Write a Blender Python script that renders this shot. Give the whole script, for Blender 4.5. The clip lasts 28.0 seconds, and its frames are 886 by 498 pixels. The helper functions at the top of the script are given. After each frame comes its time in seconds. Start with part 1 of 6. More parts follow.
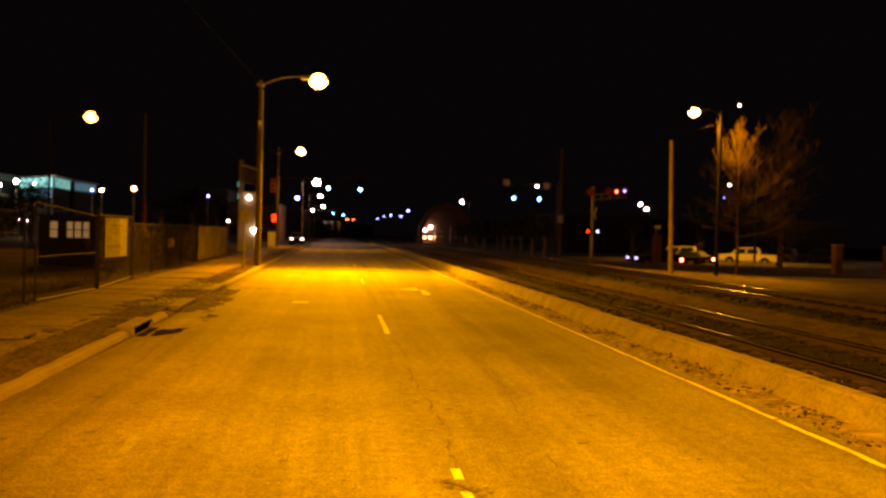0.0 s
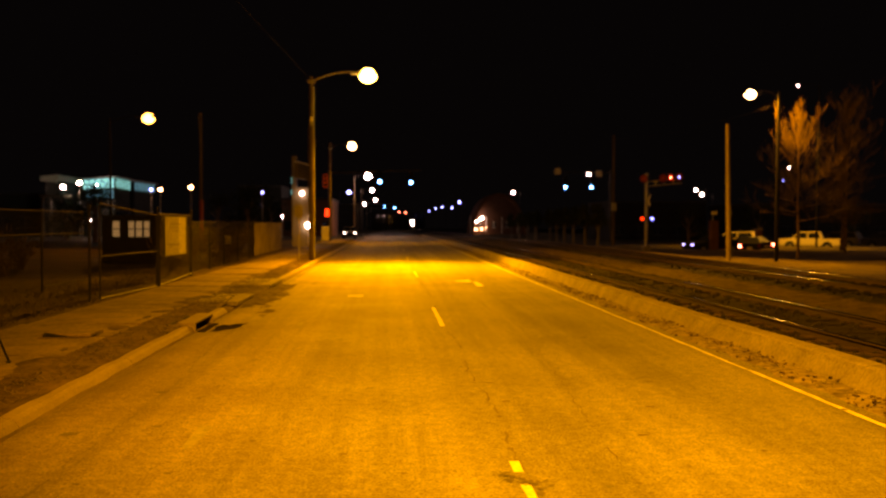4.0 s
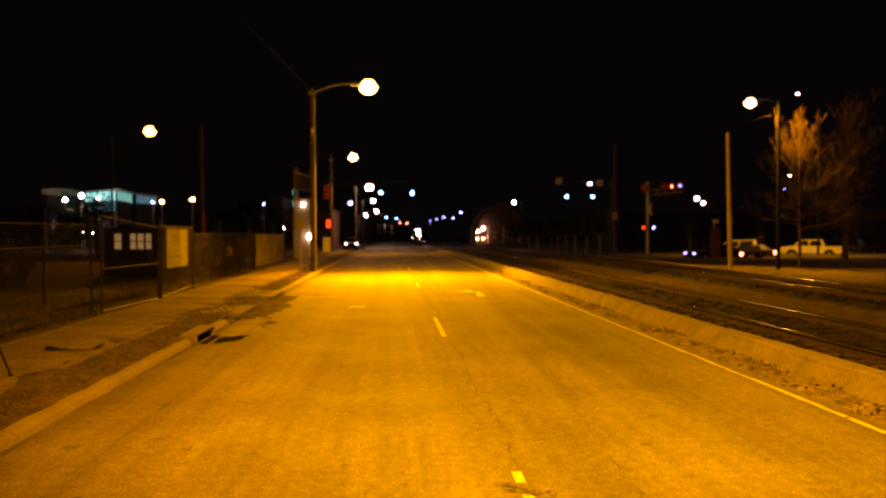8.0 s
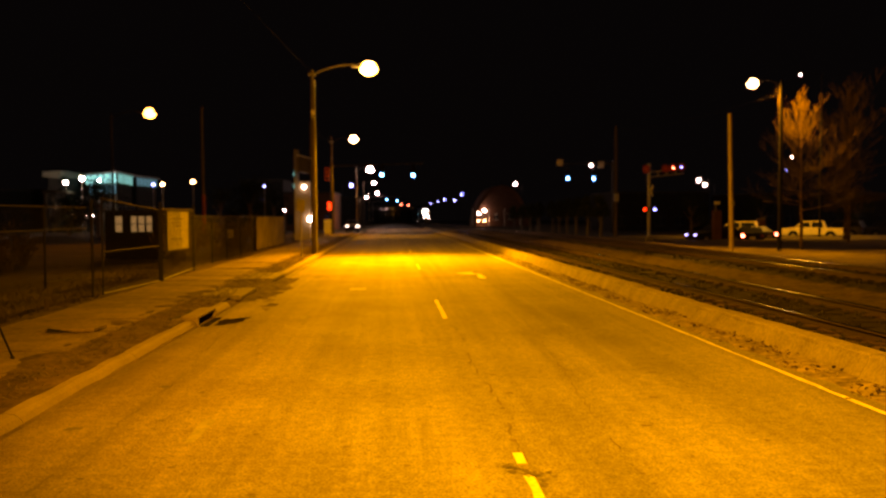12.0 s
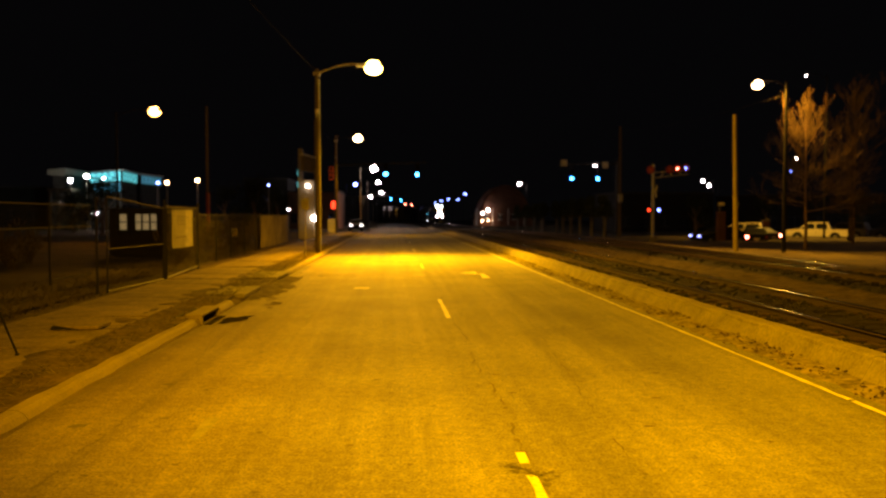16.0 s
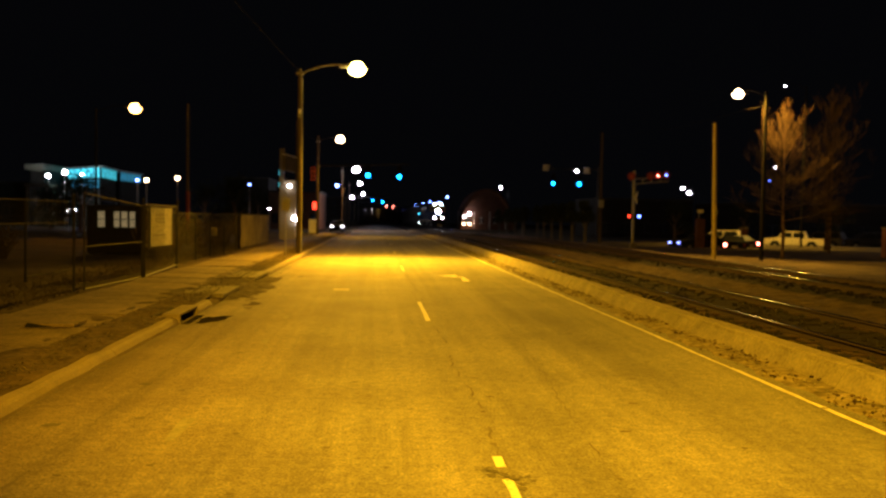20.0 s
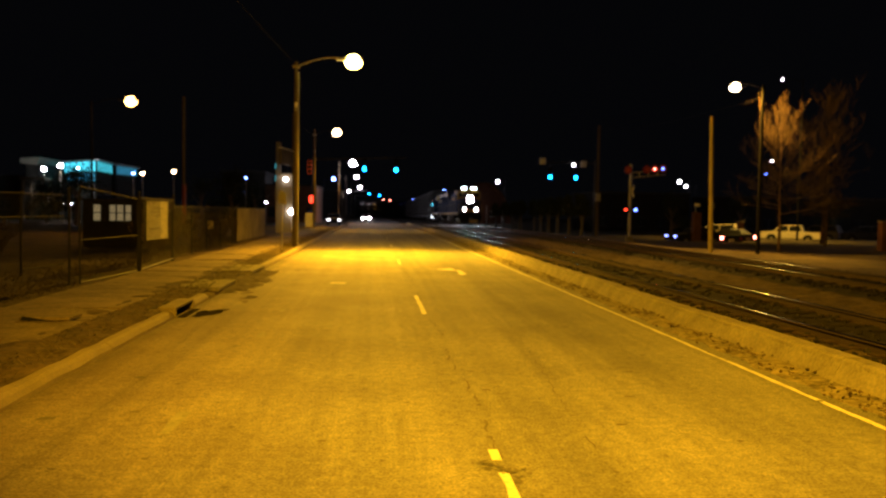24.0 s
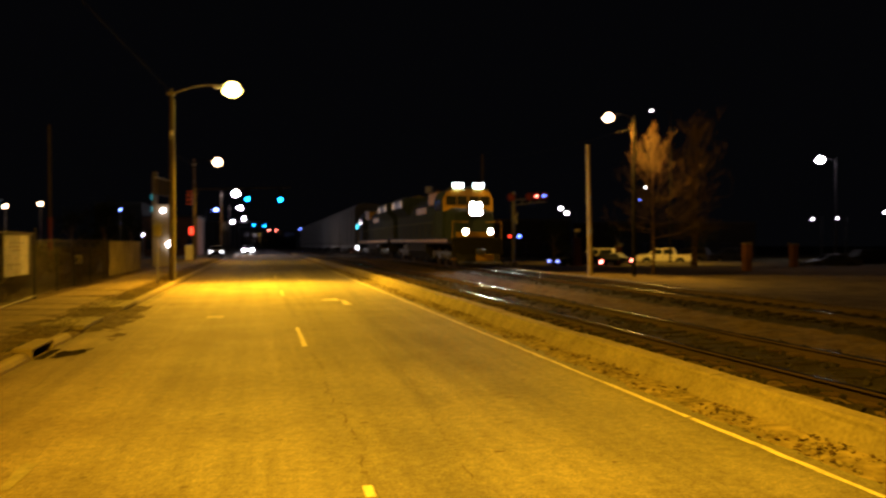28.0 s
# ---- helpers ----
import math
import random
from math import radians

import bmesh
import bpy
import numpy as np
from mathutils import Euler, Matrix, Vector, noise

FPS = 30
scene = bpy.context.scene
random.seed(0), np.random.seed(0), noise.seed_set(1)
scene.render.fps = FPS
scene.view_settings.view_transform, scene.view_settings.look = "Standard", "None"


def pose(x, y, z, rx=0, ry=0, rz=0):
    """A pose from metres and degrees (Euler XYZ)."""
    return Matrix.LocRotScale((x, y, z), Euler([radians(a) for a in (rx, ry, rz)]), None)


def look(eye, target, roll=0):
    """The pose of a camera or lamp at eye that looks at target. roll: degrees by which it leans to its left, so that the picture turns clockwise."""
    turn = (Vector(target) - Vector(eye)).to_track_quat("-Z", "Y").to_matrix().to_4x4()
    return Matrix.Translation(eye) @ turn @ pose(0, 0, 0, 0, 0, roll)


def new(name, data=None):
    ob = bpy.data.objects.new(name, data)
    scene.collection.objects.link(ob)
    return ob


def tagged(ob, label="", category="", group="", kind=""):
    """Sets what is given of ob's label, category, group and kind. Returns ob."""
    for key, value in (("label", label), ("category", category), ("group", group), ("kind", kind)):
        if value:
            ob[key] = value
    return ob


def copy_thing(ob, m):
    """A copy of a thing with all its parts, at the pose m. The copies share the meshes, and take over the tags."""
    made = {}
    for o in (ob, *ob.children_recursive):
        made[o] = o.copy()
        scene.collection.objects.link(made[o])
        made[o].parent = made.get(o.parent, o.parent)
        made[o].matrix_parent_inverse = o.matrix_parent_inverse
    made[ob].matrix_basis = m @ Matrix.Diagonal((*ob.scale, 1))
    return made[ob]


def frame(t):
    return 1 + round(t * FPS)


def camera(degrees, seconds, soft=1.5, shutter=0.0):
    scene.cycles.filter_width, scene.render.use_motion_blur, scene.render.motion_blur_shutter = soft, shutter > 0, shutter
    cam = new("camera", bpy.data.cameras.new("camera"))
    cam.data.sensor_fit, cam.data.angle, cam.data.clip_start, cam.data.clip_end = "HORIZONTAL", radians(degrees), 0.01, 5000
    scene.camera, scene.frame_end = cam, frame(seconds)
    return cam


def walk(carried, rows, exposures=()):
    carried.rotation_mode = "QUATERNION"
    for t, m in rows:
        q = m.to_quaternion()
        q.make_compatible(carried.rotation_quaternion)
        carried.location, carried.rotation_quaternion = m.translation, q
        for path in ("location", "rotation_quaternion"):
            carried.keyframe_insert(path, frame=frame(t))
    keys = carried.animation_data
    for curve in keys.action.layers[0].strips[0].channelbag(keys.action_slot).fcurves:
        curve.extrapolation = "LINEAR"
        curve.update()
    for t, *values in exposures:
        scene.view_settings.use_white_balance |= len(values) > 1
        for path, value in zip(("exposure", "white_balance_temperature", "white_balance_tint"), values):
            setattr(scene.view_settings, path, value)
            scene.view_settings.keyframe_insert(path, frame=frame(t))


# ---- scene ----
cam = camera(58.4, 28.0, soft=2.0, shutter=1.0)
# a wide-open lens, focused on the near road: the distance is soft
cam.data.dof.use_dof = True
cam.data.dof.focus_distance, cam.data.dof.aperture_fstop = 7.0, 1.25
EXPOSURES = [(0.0, 0.0, 12000, 43), (11.3, 0.0, 12000, 43), (12.3, 0.07, 12000, 43), (15.0, 0.09, 10800, 36), (15.6, 0.06, 9000, 24), (16.2, 0.03, 7600, 18), (17.2, 0.05, 7300, 17), (18.5, 0.03, 6500, 14), (25.5, 0.05, 6500, 14), (27.0, 0.0, 6500, 15), (28.0, -0.07, 6500, 15)]
PATH = [
    (0, (0.01, -0.023, 1.749), (0.276, 1.959, 1.707), 1.5),
    (0.5, (-0.005, -0.044, 1.748), (0.236, 1.941, 1.711), 1.2),
    (1, (-0.022, -0.018, 1.759), (0.217, 1.967, 1.718), 0.1),
    (1.5, (-0.014, -0.016, 1.74), (0.175, 1.975, 1.703), 0.9),
    (2, (-0.01, 0.014, 1.752), (0.164, 2.005, 1.691), -1.0),
    (2.5, (-0.007, -0.041, 1.769), (0.191, 1.949, 1.727), -0.0),
    (3, (-0.026, 0.044, 1.743), (0.192, 2.031, 1.681), 1.6),
    (3.5, (-0.013, -0.014, 1.783), (0.136, 1.978, 1.691), -0.1),
    (4, (-0.007, -0.013, 1.762), (0.129, 1.981, 1.696), 0.2),
    (4.5, (0.007, -0.007, 1.757), (0.138, 1.988, 1.697), 0.0),
    (6.5, (-0.002, -0.02, 1.763), (0.146, 1.974, 1.715), 0.3),
    (7, (0.006, -0.028, 1.758), (0.157, 1.966, 1.707), -0.0),
    (7.5, (0.004, -0.024, 1.759), (0.143, 1.971, 1.712), -0.1),
    (8, (0.0, -0.019, 1.762), (0.132, 1.977, 1.722), -0.2),
    (8.5, (0.009, -0.023, 1.765), (0.144, 1.972, 1.723), -0.2),
    (9, (0.006, -0.008, 1.759), (0.117, 1.988, 1.693), 0.1),
    (9.5, (0.005, -0.017, 1.761), (0.116, 1.979, 1.699), -0.1),
    (10, (0.0, -0.031, 1.761), (0.118, 1.965, 1.715), -0.2),
    (10.5, (0.002, -0.031, 1.767), (0.128, 1.965, 1.716), -0.2),
    (11, (-0.001, -0.026, 1.767), (0.119, 1.969, 1.718), -0.0),
    (11.5, (-0.001, -0.034, 1.768), (0.112, 1.963, 1.716), -0.1),
    (12, (0.004, -0.002, 1.759), (0.133, 1.992, 1.674), -0.3),
    (12.5, (0.0, -0.015, 1.762), (0.131, 1.978, 1.667), 0.1),
    (14.5, (-0.005, -0.012, 1.759), (0.118, 1.982, 1.677), 0.3),
    (15, (0.001, -0.01, 1.757), (0.128, 1.984, 1.677), 0.3),
    (15.5, (-0.004, -0.009, 1.759), (0.117, 1.986, 1.68), -0.1),
    (16, (-0.001, -0.011, 1.759), (0.119, 1.983, 1.673), 0.0),
    (16.5, (-0.004, -0.003, 1.761), (0.115, 1.992, 1.686), 0.2),
    (17, (-0.002, -0.003, 1.756), (0.115, 1.993, 1.685), 0.6),
    (17.5, (0.0, 0.0, 1.762), (0.138, 1.993, 1.67), 0.3),
    (18, (-0.005, -0.016, 1.765), (0.134, 1.977, 1.681), 0.7),
    (18.5, (-0.001, -0.016, 1.762), (0.135, 1.978, 1.678), 0.7),
    (19, (0.001, -0.018, 1.762), (0.147, 1.975, 1.687), 1.0),
    (19.5, (0.006, -0.022, 1.767), (0.166, 1.97, 1.691), 1.0),
    (20, (0.004, -0.018, 1.765), (0.172, 1.974, 1.686), 1.0),
    (20.5, (0.004, -0.005, 1.761), (0.165, 1.987, 1.68), 1.3),
    (21, (0.004, 0.001, 1.76), (0.166, 1.993, 1.682), 1.5),
    (21.5, (0.01, 0.011, 1.755), (0.182, 2.001, 1.651), 1.5),
    (23.5, (0.011, -0.008, 1.762), (0.187, 1.982, 1.674), 0.9),
    (24, (0.013, -0.003, 1.76), (0.189, 1.987, 1.665), 1.0),
    (24.5, (0.015, 0.008, 1.76), (0.201, 1.997, 1.67), 1.2),
    (25, (0.02, 0.031, 1.752), (0.222, 2.019, 1.658), 0.9),
    (25.5, (0.026, 0.013, 1.763), (0.24, 1.999, 1.665), 0.8),
    (26, (0.034, 0.028, 1.761), (0.277, 2.012, 1.686), 1.1),
    (26.5, (0.052, 0.038, 1.757), (0.329, 2.018, 1.683), 0.7),
    (27, (0.077, 0.055, 1.756), (0.386, 2.029, 1.664), 0.8),
    (27.5, (0.141, 0.086, 1.763), (0.508, 2.051, 1.713), 0.9),
    (28, (0.17, 0.125, 1.747), (0.622, 2.074, 1.727), -0.0),
]
walk(cam, [(t, look(eye, target, roll)) for t, eye, target, roll in PATH], EXPOSURES)

# ---- light ----
SODIUM = (1.0, 0.5, 0.005)
SODIUM_MID = (1.0, 0.5, 0.014)
SODIUM_NEAR = (1.0, 0.482, 0.008)
world = bpy.data.worlds.new("night_sky")
scene.world = world
world.use_nodes = True
world.node_tree.nodes["Background"].inputs["Color"].default_value = (0.16, 0.17, 0.22, 1)
world.node_tree.nodes["Background"].inputs["Strength"].default_value = 0.008


def lamp_light(eye, target, watts, cone, colour=SODIUM, blend=0.9, size=0.16):
    """A street lamp's beam: the reflector throws it along the road."""
    data = bpy.data.lights.new("street_light", "SPOT")
    data.spot_size, data.spot_blend = radians(cone), blend
    data.energy, data.color, data.shadow_soft_size = watts, colour, size
    ob = new("street_light", data)
    ob.matrix_basis = look(eye, target)
    return ob


# sodium street lamps: the one over the near road, then those along the kerb, the lot and the far side street
lamp_light((0.4, 0.9, 8.0), (2.5, 9.5, 0.0), 18500, 79, SODIUM_NEAR)
lamp_light((0.4, 0.9, 8.0), (-6.0, 24.0, 0.5), 2500, 110, SODIUM_NEAR)
lamp_light((-0.88, 34.6, 7.8), (1.2, 27.5, 0.0), 23000, 108, SODIUM_MID)
lamp_light((-0.88, 34.6, 7.8), (0.3, 32.6, 0.0), 12500, 84, SODIUM_MID)
lamp_light((-0.88, 34.6, 7.8), (6.0, 37.0, 0.0), 5500, 170, blend=0.3)
lamp_light((-3.3, 73.0, 8.0), (-1.0, 72.0, 0.0), 5000, 150)
lamp_light((-3.06, 115.0, 8.0), (-1.0, 114.0, 0.0), 4000, 150, (1.0, 0.55, 0.15))
lamp_light((20.03, 43.0, 8.7), (15.5, 41.0, 0.0), 6800, 116, (1.0, 0.5, 0.05), 0.5)
lamp_light((20.03, 43.0, 8.7), (28.0, 34.0, 0.0), 4500, 84, (1.0, 0.52, 0.04), 0.7)
lamp_light((20.03, 43.0, 8.7), (23.6, 44.8, 8.2), 8000, 68, (1.0, 0.48, 0.05), 0.9)
lamp_light((-14.78, 50.0, 7.8), (-12.0, 42.0, 0.0), 1900, 160, (1.0, 0.43, 0.03))
lamp_light((37.04, 70.0, 13.3), (35.5, 70.0, 0.0), 11000, 100, (1.0, 0.58, 0.07))
lamp_light((-19.5, 80.0, 5.1), (-19.5, 79.5, 0.0), 900, 165, (1.0, 0.62, 0.3), 0.3)
lamp_light((-23.9, 85.0, 5.1), (-24.4, 85.0, 0.0), 900, 165, (1.0, 0.62, 0.3), 0.3)
lamp_light((-35.5, 93.6, 6.2), (-35.6, 93.2, 0.0), 380, 165, (1.0, 0.8, 0.6), 0.3)
# teal fill added before the glass building, with no fixture of its own
lamp_light((-34.0, 90.0, 7.5), (-34.0, 98.0, 4.0), 350, 150, (0.2, 1.0, 0.85))


# ---- materials ----
def nodes_of(name):
    m = bpy.data.materials.new(name)
    m.use_nodes = True
    nt = m.node_tree
    return m, nt, nt.nodes["Principled BSDF"]


def paint(name, colour, rough=0.7, metal=0.0, vary=0.35, fine=40.0, broad=1.2, bump=0.15, by_object=0.0, depth=0.01):
    """A surface with grain and broader stains, in object metres."""
    m, nt, bsdf = nodes_of(name)
    n = nt.nodes
    tc = n.new("ShaderNodeTexCoord")
    small, big = n.new("ShaderNodeTexNoise"), n.new("ShaderNodeTexNoise")
    small.inputs["Scale"].default_value, small.inputs["Detail"].default_value = fine, 4.0
    big.inputs["Scale"].default_value, big.inputs["Detail"].default_value = broad, 6.0
    add = n.new("ShaderNodeMath")
    add.operation = "ADD"
    nt.links.new(tc.outputs["Object"], small.inputs["Vector"])
    nt.links.new(tc.outputs["Object"], big.inputs["Vector"])
    nt.links.new(small.outputs["Fac"], add.inputs[0])
    nt.links.new(big.outputs["Fac"], add.inputs[1])
    last = add
    if by_object:
        info = n.new("ShaderNodeObjectInfo")
        mul = n.new("ShaderNodeMath")
        mul.operation = "MULTIPLY_ADD"
        mul.inputs[1].default_value = by_object
        nt.links.new(info.outputs["Random"], mul.inputs[0])
        nt.links.new(add.outputs[0], mul.inputs[2])
        last = mul
    ramp = n.new("ShaderNodeMapRange")
    ramp.inputs["From Min"].default_value, ramp.inputs["From Max"].default_value = 0.6, 1.4 + by_object
    nt.links.new(last.outputs[0], ramp.inputs["Value"])
    mix = n.new("ShaderNodeMix")
    mix.data_type = "RGBA"
    mix.inputs["A"].default_value = (*[c * (1 - vary) for c in colour], 1)
    mix.inputs["B"].default_value = (*[min(1.0, c * (1 + vary)) for c in colour], 1)
    nt.links.new(ramp.outputs["Result"], mix.inputs["Factor"])
    nt.links.new(mix.outputs["Result"], bsdf.inputs["Base Color"])
    bsdf.inputs["Roughness"].default_value, bsdf.inputs["Metallic"].default_value = rough, metal
    bsdf.inputs["Specular IOR Level"].default_value = 0.0 if rough == 1.0 else (0.12 if rough > 0.79 else 0.5)
    if bump:
        b = n.new("ShaderNodeBump")
        b.inputs["Strength"].default_value, b.inputs["Distance"].default_value = bump, depth
        nt.links.new(add.outputs[0], b.inputs["Height"])
        nt.links.new(b.outputs["Normal"], bsdf.inputs["Normal"])
    return m


def glow(name, colour, strength):
    m, nt, bsdf = nodes_of(name)
    bsdf.inputs["Base Color"].default_value = (*[0.5 * c for c in colour], 1)
    bsdf.inputs["Emission Color"].default_value = (*colour, 1)
    bsdf.inputs["Emission Strength"].default_value = strength
    return m


def asphalt_material():
    """Worn grey asphalt: pale aggregate, dark wheel paths along the lanes, blotches of oil and patching."""
    m, nt, bsdf = nodes_of("worn_asphalt")
    n, link = nt.nodes, nt.links.new
    tc = n.new("ShaderNodeTexCoord")
    sep = n.new("ShaderNodeSeparateXYZ")
    link(tc.outputs["Object"], sep.inputs[0])
    stretch = n.new("ShaderNodeMapping")
    stretch.inputs["Scale"].default_value = (3.0, 0.06, 1.0)
    link(tc.outputs["Object"], stretch.inputs["Vector"])

    def tex(scale, detail, source, rough=0.6):
        t = n.new("ShaderNodeTexNoise")
        t.inputs["Scale"].default_value, t.inputs["Detail"].default_value, t.inputs["Roughness"].default_value = scale, detail, rough
        link(source, t.inputs["Vector"])
        return t.outputs["Fac"]

    grain = tex(42.0, 5.0, tc.outputs["Object"], 0.8)
    mid = tex(10.0, 6.0, tc.outputs["Object"])
    blotch = tex(0.55, 5.0, tc.outputs["Object"])
    streak = tex(1.0, 4.0, stretch.outputs["Vector"])

    def ranged(value, a, b, c, d):
        r = n.new("ShaderNodeMapRange")
        for key, v in (("From Min", a), ("From Max", b), ("To Min", c), ("To Max", d)):
            r.inputs[key].default_value = v
        link(value, r.inputs["Value"])
        return r.outputs["Result"]

    def times(a, b):
        x = n.new("ShaderNodeMath")
        x.operation = "MULTIPLY"
        link(a, x.inputs[0]), link(b, x.inputs[1])
        return x.outputs[0]

    value = times(ranged(grain, 0.38, 0.62, 0.5, 1.5), ranged(mid, 0.3, 0.7, 0.75, 1.27))
    value = times(value, ranged(blotch, 0.3, 0.7, 0.76, 1.22))
    value = times(value, ranged(streak, 0.3, 0.7, 0.78, 1.19))
    # oily wheel paths in the two lanes
    wave = n.new("ShaderNodeMath")
    wave.operation = "SINE"
    scaled = n.new("ShaderNodeMath")
    scaled.operation = "MULTIPLY_ADD"
    scaled.inputs[1].default_value, scaled.inputs[2].default_value = 3.5, 0.4
    link(sep.outputs["X"], scaled.inputs[0])
    link(scaled.outputs[0], wave.inputs[0])
    value = times(value, ranged(wave.outputs[0], -1, 1, 0.9, 1.08))
    # darker along the foot of the kerb
    foot = n.new("ShaderNodeMath")
    foot.operation = "MULTIPLY_ADD"
    foot.inputs[1].default_value = 0.5
    link(blotch, foot.inputs[0])
    link(sep.outputs["X"], foot.inputs[2])
    value = times(value, ranged(foot.outputs[0], -2.82, -2.45, 0.55, 1.0))
    # a soft dark streak that slants across the right lane
    slant = n.new("ShaderNodeMath")
    slant.operation = "MULTIPLY_ADD"
    slant.inputs[1].default_value = -0.075
    link(sep.outputs["Y"], slant.inputs[0])
    link(sep.outputs["X"], slant.inputs[2])
    centred = n.new("ShaderNodeMath")
    centred.operation = "MULTIPLY_ADD"
    centred.inputs[1].default_value, centred.inputs[2].default_value = 0.5, -1.5
    link(blotch, centred.inputs[0])
    offset = n.new("ShaderNodeMath")
    offset.operation = "ADD"
    link(slant.outputs[0], offset.inputs[0]), link(centred.outputs[0], offset.inputs[1])
    away = n.new("ShaderNodeMath")
    away.operation = "ABSOLUTE"
    link(offset.outputs[0], away.inputs[0])
    value = times(value, ranged(away.outputs[0], 0.02, 0.34, 0.84, 1.0))
    mix = n.new("ShaderNodeMix")
    mix.data_type = "RGBA"
    mix.inputs["A"].default_value, mix.inputs["B"].default_value = (0, 0, 0, 1), (0.26, 0.25, 0.235, 1)
    half = n.new("ShaderNodeMath")
    half.operation = "MULTIPLY"
    half.inputs[1].default_value = 0.5
    link(value, half.inputs[0])
    link(half.outputs[0], mix.inputs["Factor"])
    # brown silt washed over the asphalt along the left gutter
    shifted = n.new("ShaderNodeMath")
    shifted.operation = "MULTIPLY_ADD"
    shifted.inputs[1].default_value = 2.4
    link(blotch, shifted.inputs[0])
    link(sep.outputs["X"], shifted.inputs[2])
    silt = n.new("ShaderNodeMix")
    silt.data_type = "RGBA"
    link(ranged(shifted.outputs[0], -1.9, 1.1, 0.95, 0.0), silt.inputs["Factor"])
    link(mix.outputs["Result"], silt.inputs["A"])
    brown = n.new("ShaderNodeMix")
    brown.data_type = "RGBA"
    brown.inputs["A"].default_value, brown.inputs["B"].default_value = (0, 0, 0, 1), (0.25, 0.186, 0.125, 1)
    link(half.outputs[0], brown.inputs["Factor"])
    link(brown.outputs["Result"], silt.inputs["B"])
    link(silt.outputs["Result"], bsdf.inputs["Base Color"])
    bsdf.inputs["Roughness"].default_value = 0.82
    bsdf.inputs["Specular IOR Level"].default_value = 0.3
    b = n.new("ShaderNodeBump")
    b.inputs["Strength"].default_value, b.inputs["Distance"].default_value = 0.5, 0.008
    link(grain, b.inputs["Height"])
    link(b.outputs["Normal"], bsdf.inputs["Normal"])
    return m


ASPHALT = asphalt_material()
PATCH = paint("patched_asphalt", (0.085, 0.078, 0.066), 0.85, vary=0.4, fine=60, broad=2)
ROAD_PAINT = paint("worn_road_paint", (0.44, 0.42, 0.38), 0.75, vary=0.35, fine=25, broad=5)
CONCRETE = paint("old_concrete", (0.15, 0.135, 0.11), 0.85, vary=0.5, fine=24, broad=2.4, by_object=0.15)
KERB_CONCRETE = paint("kerb_concrete", (0.155, 0.128, 0.092), 0.8, vary=0.3, fine=40, broad=2.0, by_object=0.15)
SIDEWALK = paint("dirty_sidewalk", (0.12, 0.092, 0.062), 0.85, vary=0.75, fine=16, broad=2.4, by_object=0.2)
DIRT = paint("packed_dirt", (0.058, 0.041, 0.025), 0.95, vary=0.8, fine=11, broad=2.6, bump=0.5, depth=0.03)
SHOULDER = paint("gritty_shoulder", (0.135, 0.115, 0.085), 0.95, vary=0.8, fine=9, broad=3.0, bump=0.6, depth=0.04)
GRASS = paint("thin_dry_grass", (0.1, 0.08, 0.042), 0.95, vary=0.9, fine=9, broad=0.8, bump=0.6, depth=0.05)
TRACK_DIRT = paint("sooty_track_dirt", (0.05, 0.036, 0.022), 0.95, vary=0.8, fine=11, broad=2.6, bump=0.5, depth=0.03)
LOT_DIRT = paint("dark_lot_dirt", (0.05, 0.038, 0.024), 0.95, vary=0.95, fine=5, broad=0.5, bump=0.6, depth=0.05)
OILY = paint("oily_ballast", (0.013, 0.0115, 0.01), 0.85, vary=0.6, fine=22, broad=1.5, bump=0.9, depth=0.05)
TIE = paint("creosoted_timber", (0.01, 0.008, 0.007), 0.85, vary=0.4, fine=30, broad=3, by_object=0.3)
RUST = paint("rusty_rail_side", (0.03, 0.02, 0.014), 0.8, vary=0.4)
RAIL_TOP = paint("polished_rail_head", (0.5, 0.5, 0.5), 0.16, 1.0, vary=0.12, bump=0.02)
WOOD_POLE = paint("dark_pole_wood", (0.09, 0.07, 0.05), 0.85, vary=0.4, fine=30, broad=2)
NEAR_WOOD = paint("weathered_pole_wood", (0.115, 0.095, 0.065), 0.85, vary=0.4, fine=30, broad=2)
WIRE = paint("galvanised_wire", (0.06, 0.056, 0.048), 0.6, 0.0, vary=0.3, bump=0.0)
FENCE_STEEL = paint("dull_fence_steel", (0.034, 0.033, 0.031), 0.8, 0.0, vary=0.3)
WORN_PAINT = paint("half_worn_road_paint", (0.36, 0.34, 0.3), 0.8, vary=0.5, fine=25, broad=4)
FADED = paint("faded_road_paint", (0.165, 0.158, 0.145), 0.85, vary=0.4, fine=30, broad=6)
GALV = paint("galvanised_steel", (0.3, 0.3, 0.29), 0.5, 0.6, vary=0.2)
DARK_STEEL = paint("dark_painted_steel", (0.04, 0.04, 0.042), 0.5, 0.3, vary=0.3)
BLACK = paint("black_paint", (0.012, 0.012, 0.013), 0.8, vary=0.4)
GREY_PAINT = paint("grey_paint", (0.3, 0.3, 0.3), 0.5, vary=0.2)
WHITE_PAINT = paint("white_paint", (0.75, 0.74, 0.7), 0.45, vary=0.12)
CREAM = paint("cream_car_paint", (0.72, 0.66, 0.5), 0.3, vary=0.08, bump=0.0)
DIM_GREY = paint("dull_grey_car_paint", (0.07, 0.065, 0.06), 0.4, vary=0.1, bump=0.0)
RED_PAINT = paint("red_paint", (0.22, 0.025, 0.015), 0.5, vary=0.2)
BLUE_PAINT = paint("blue_locomotive_paint", (0.022, 0.036, 0.085), 0.84, vary=0.25, bump=0.05)
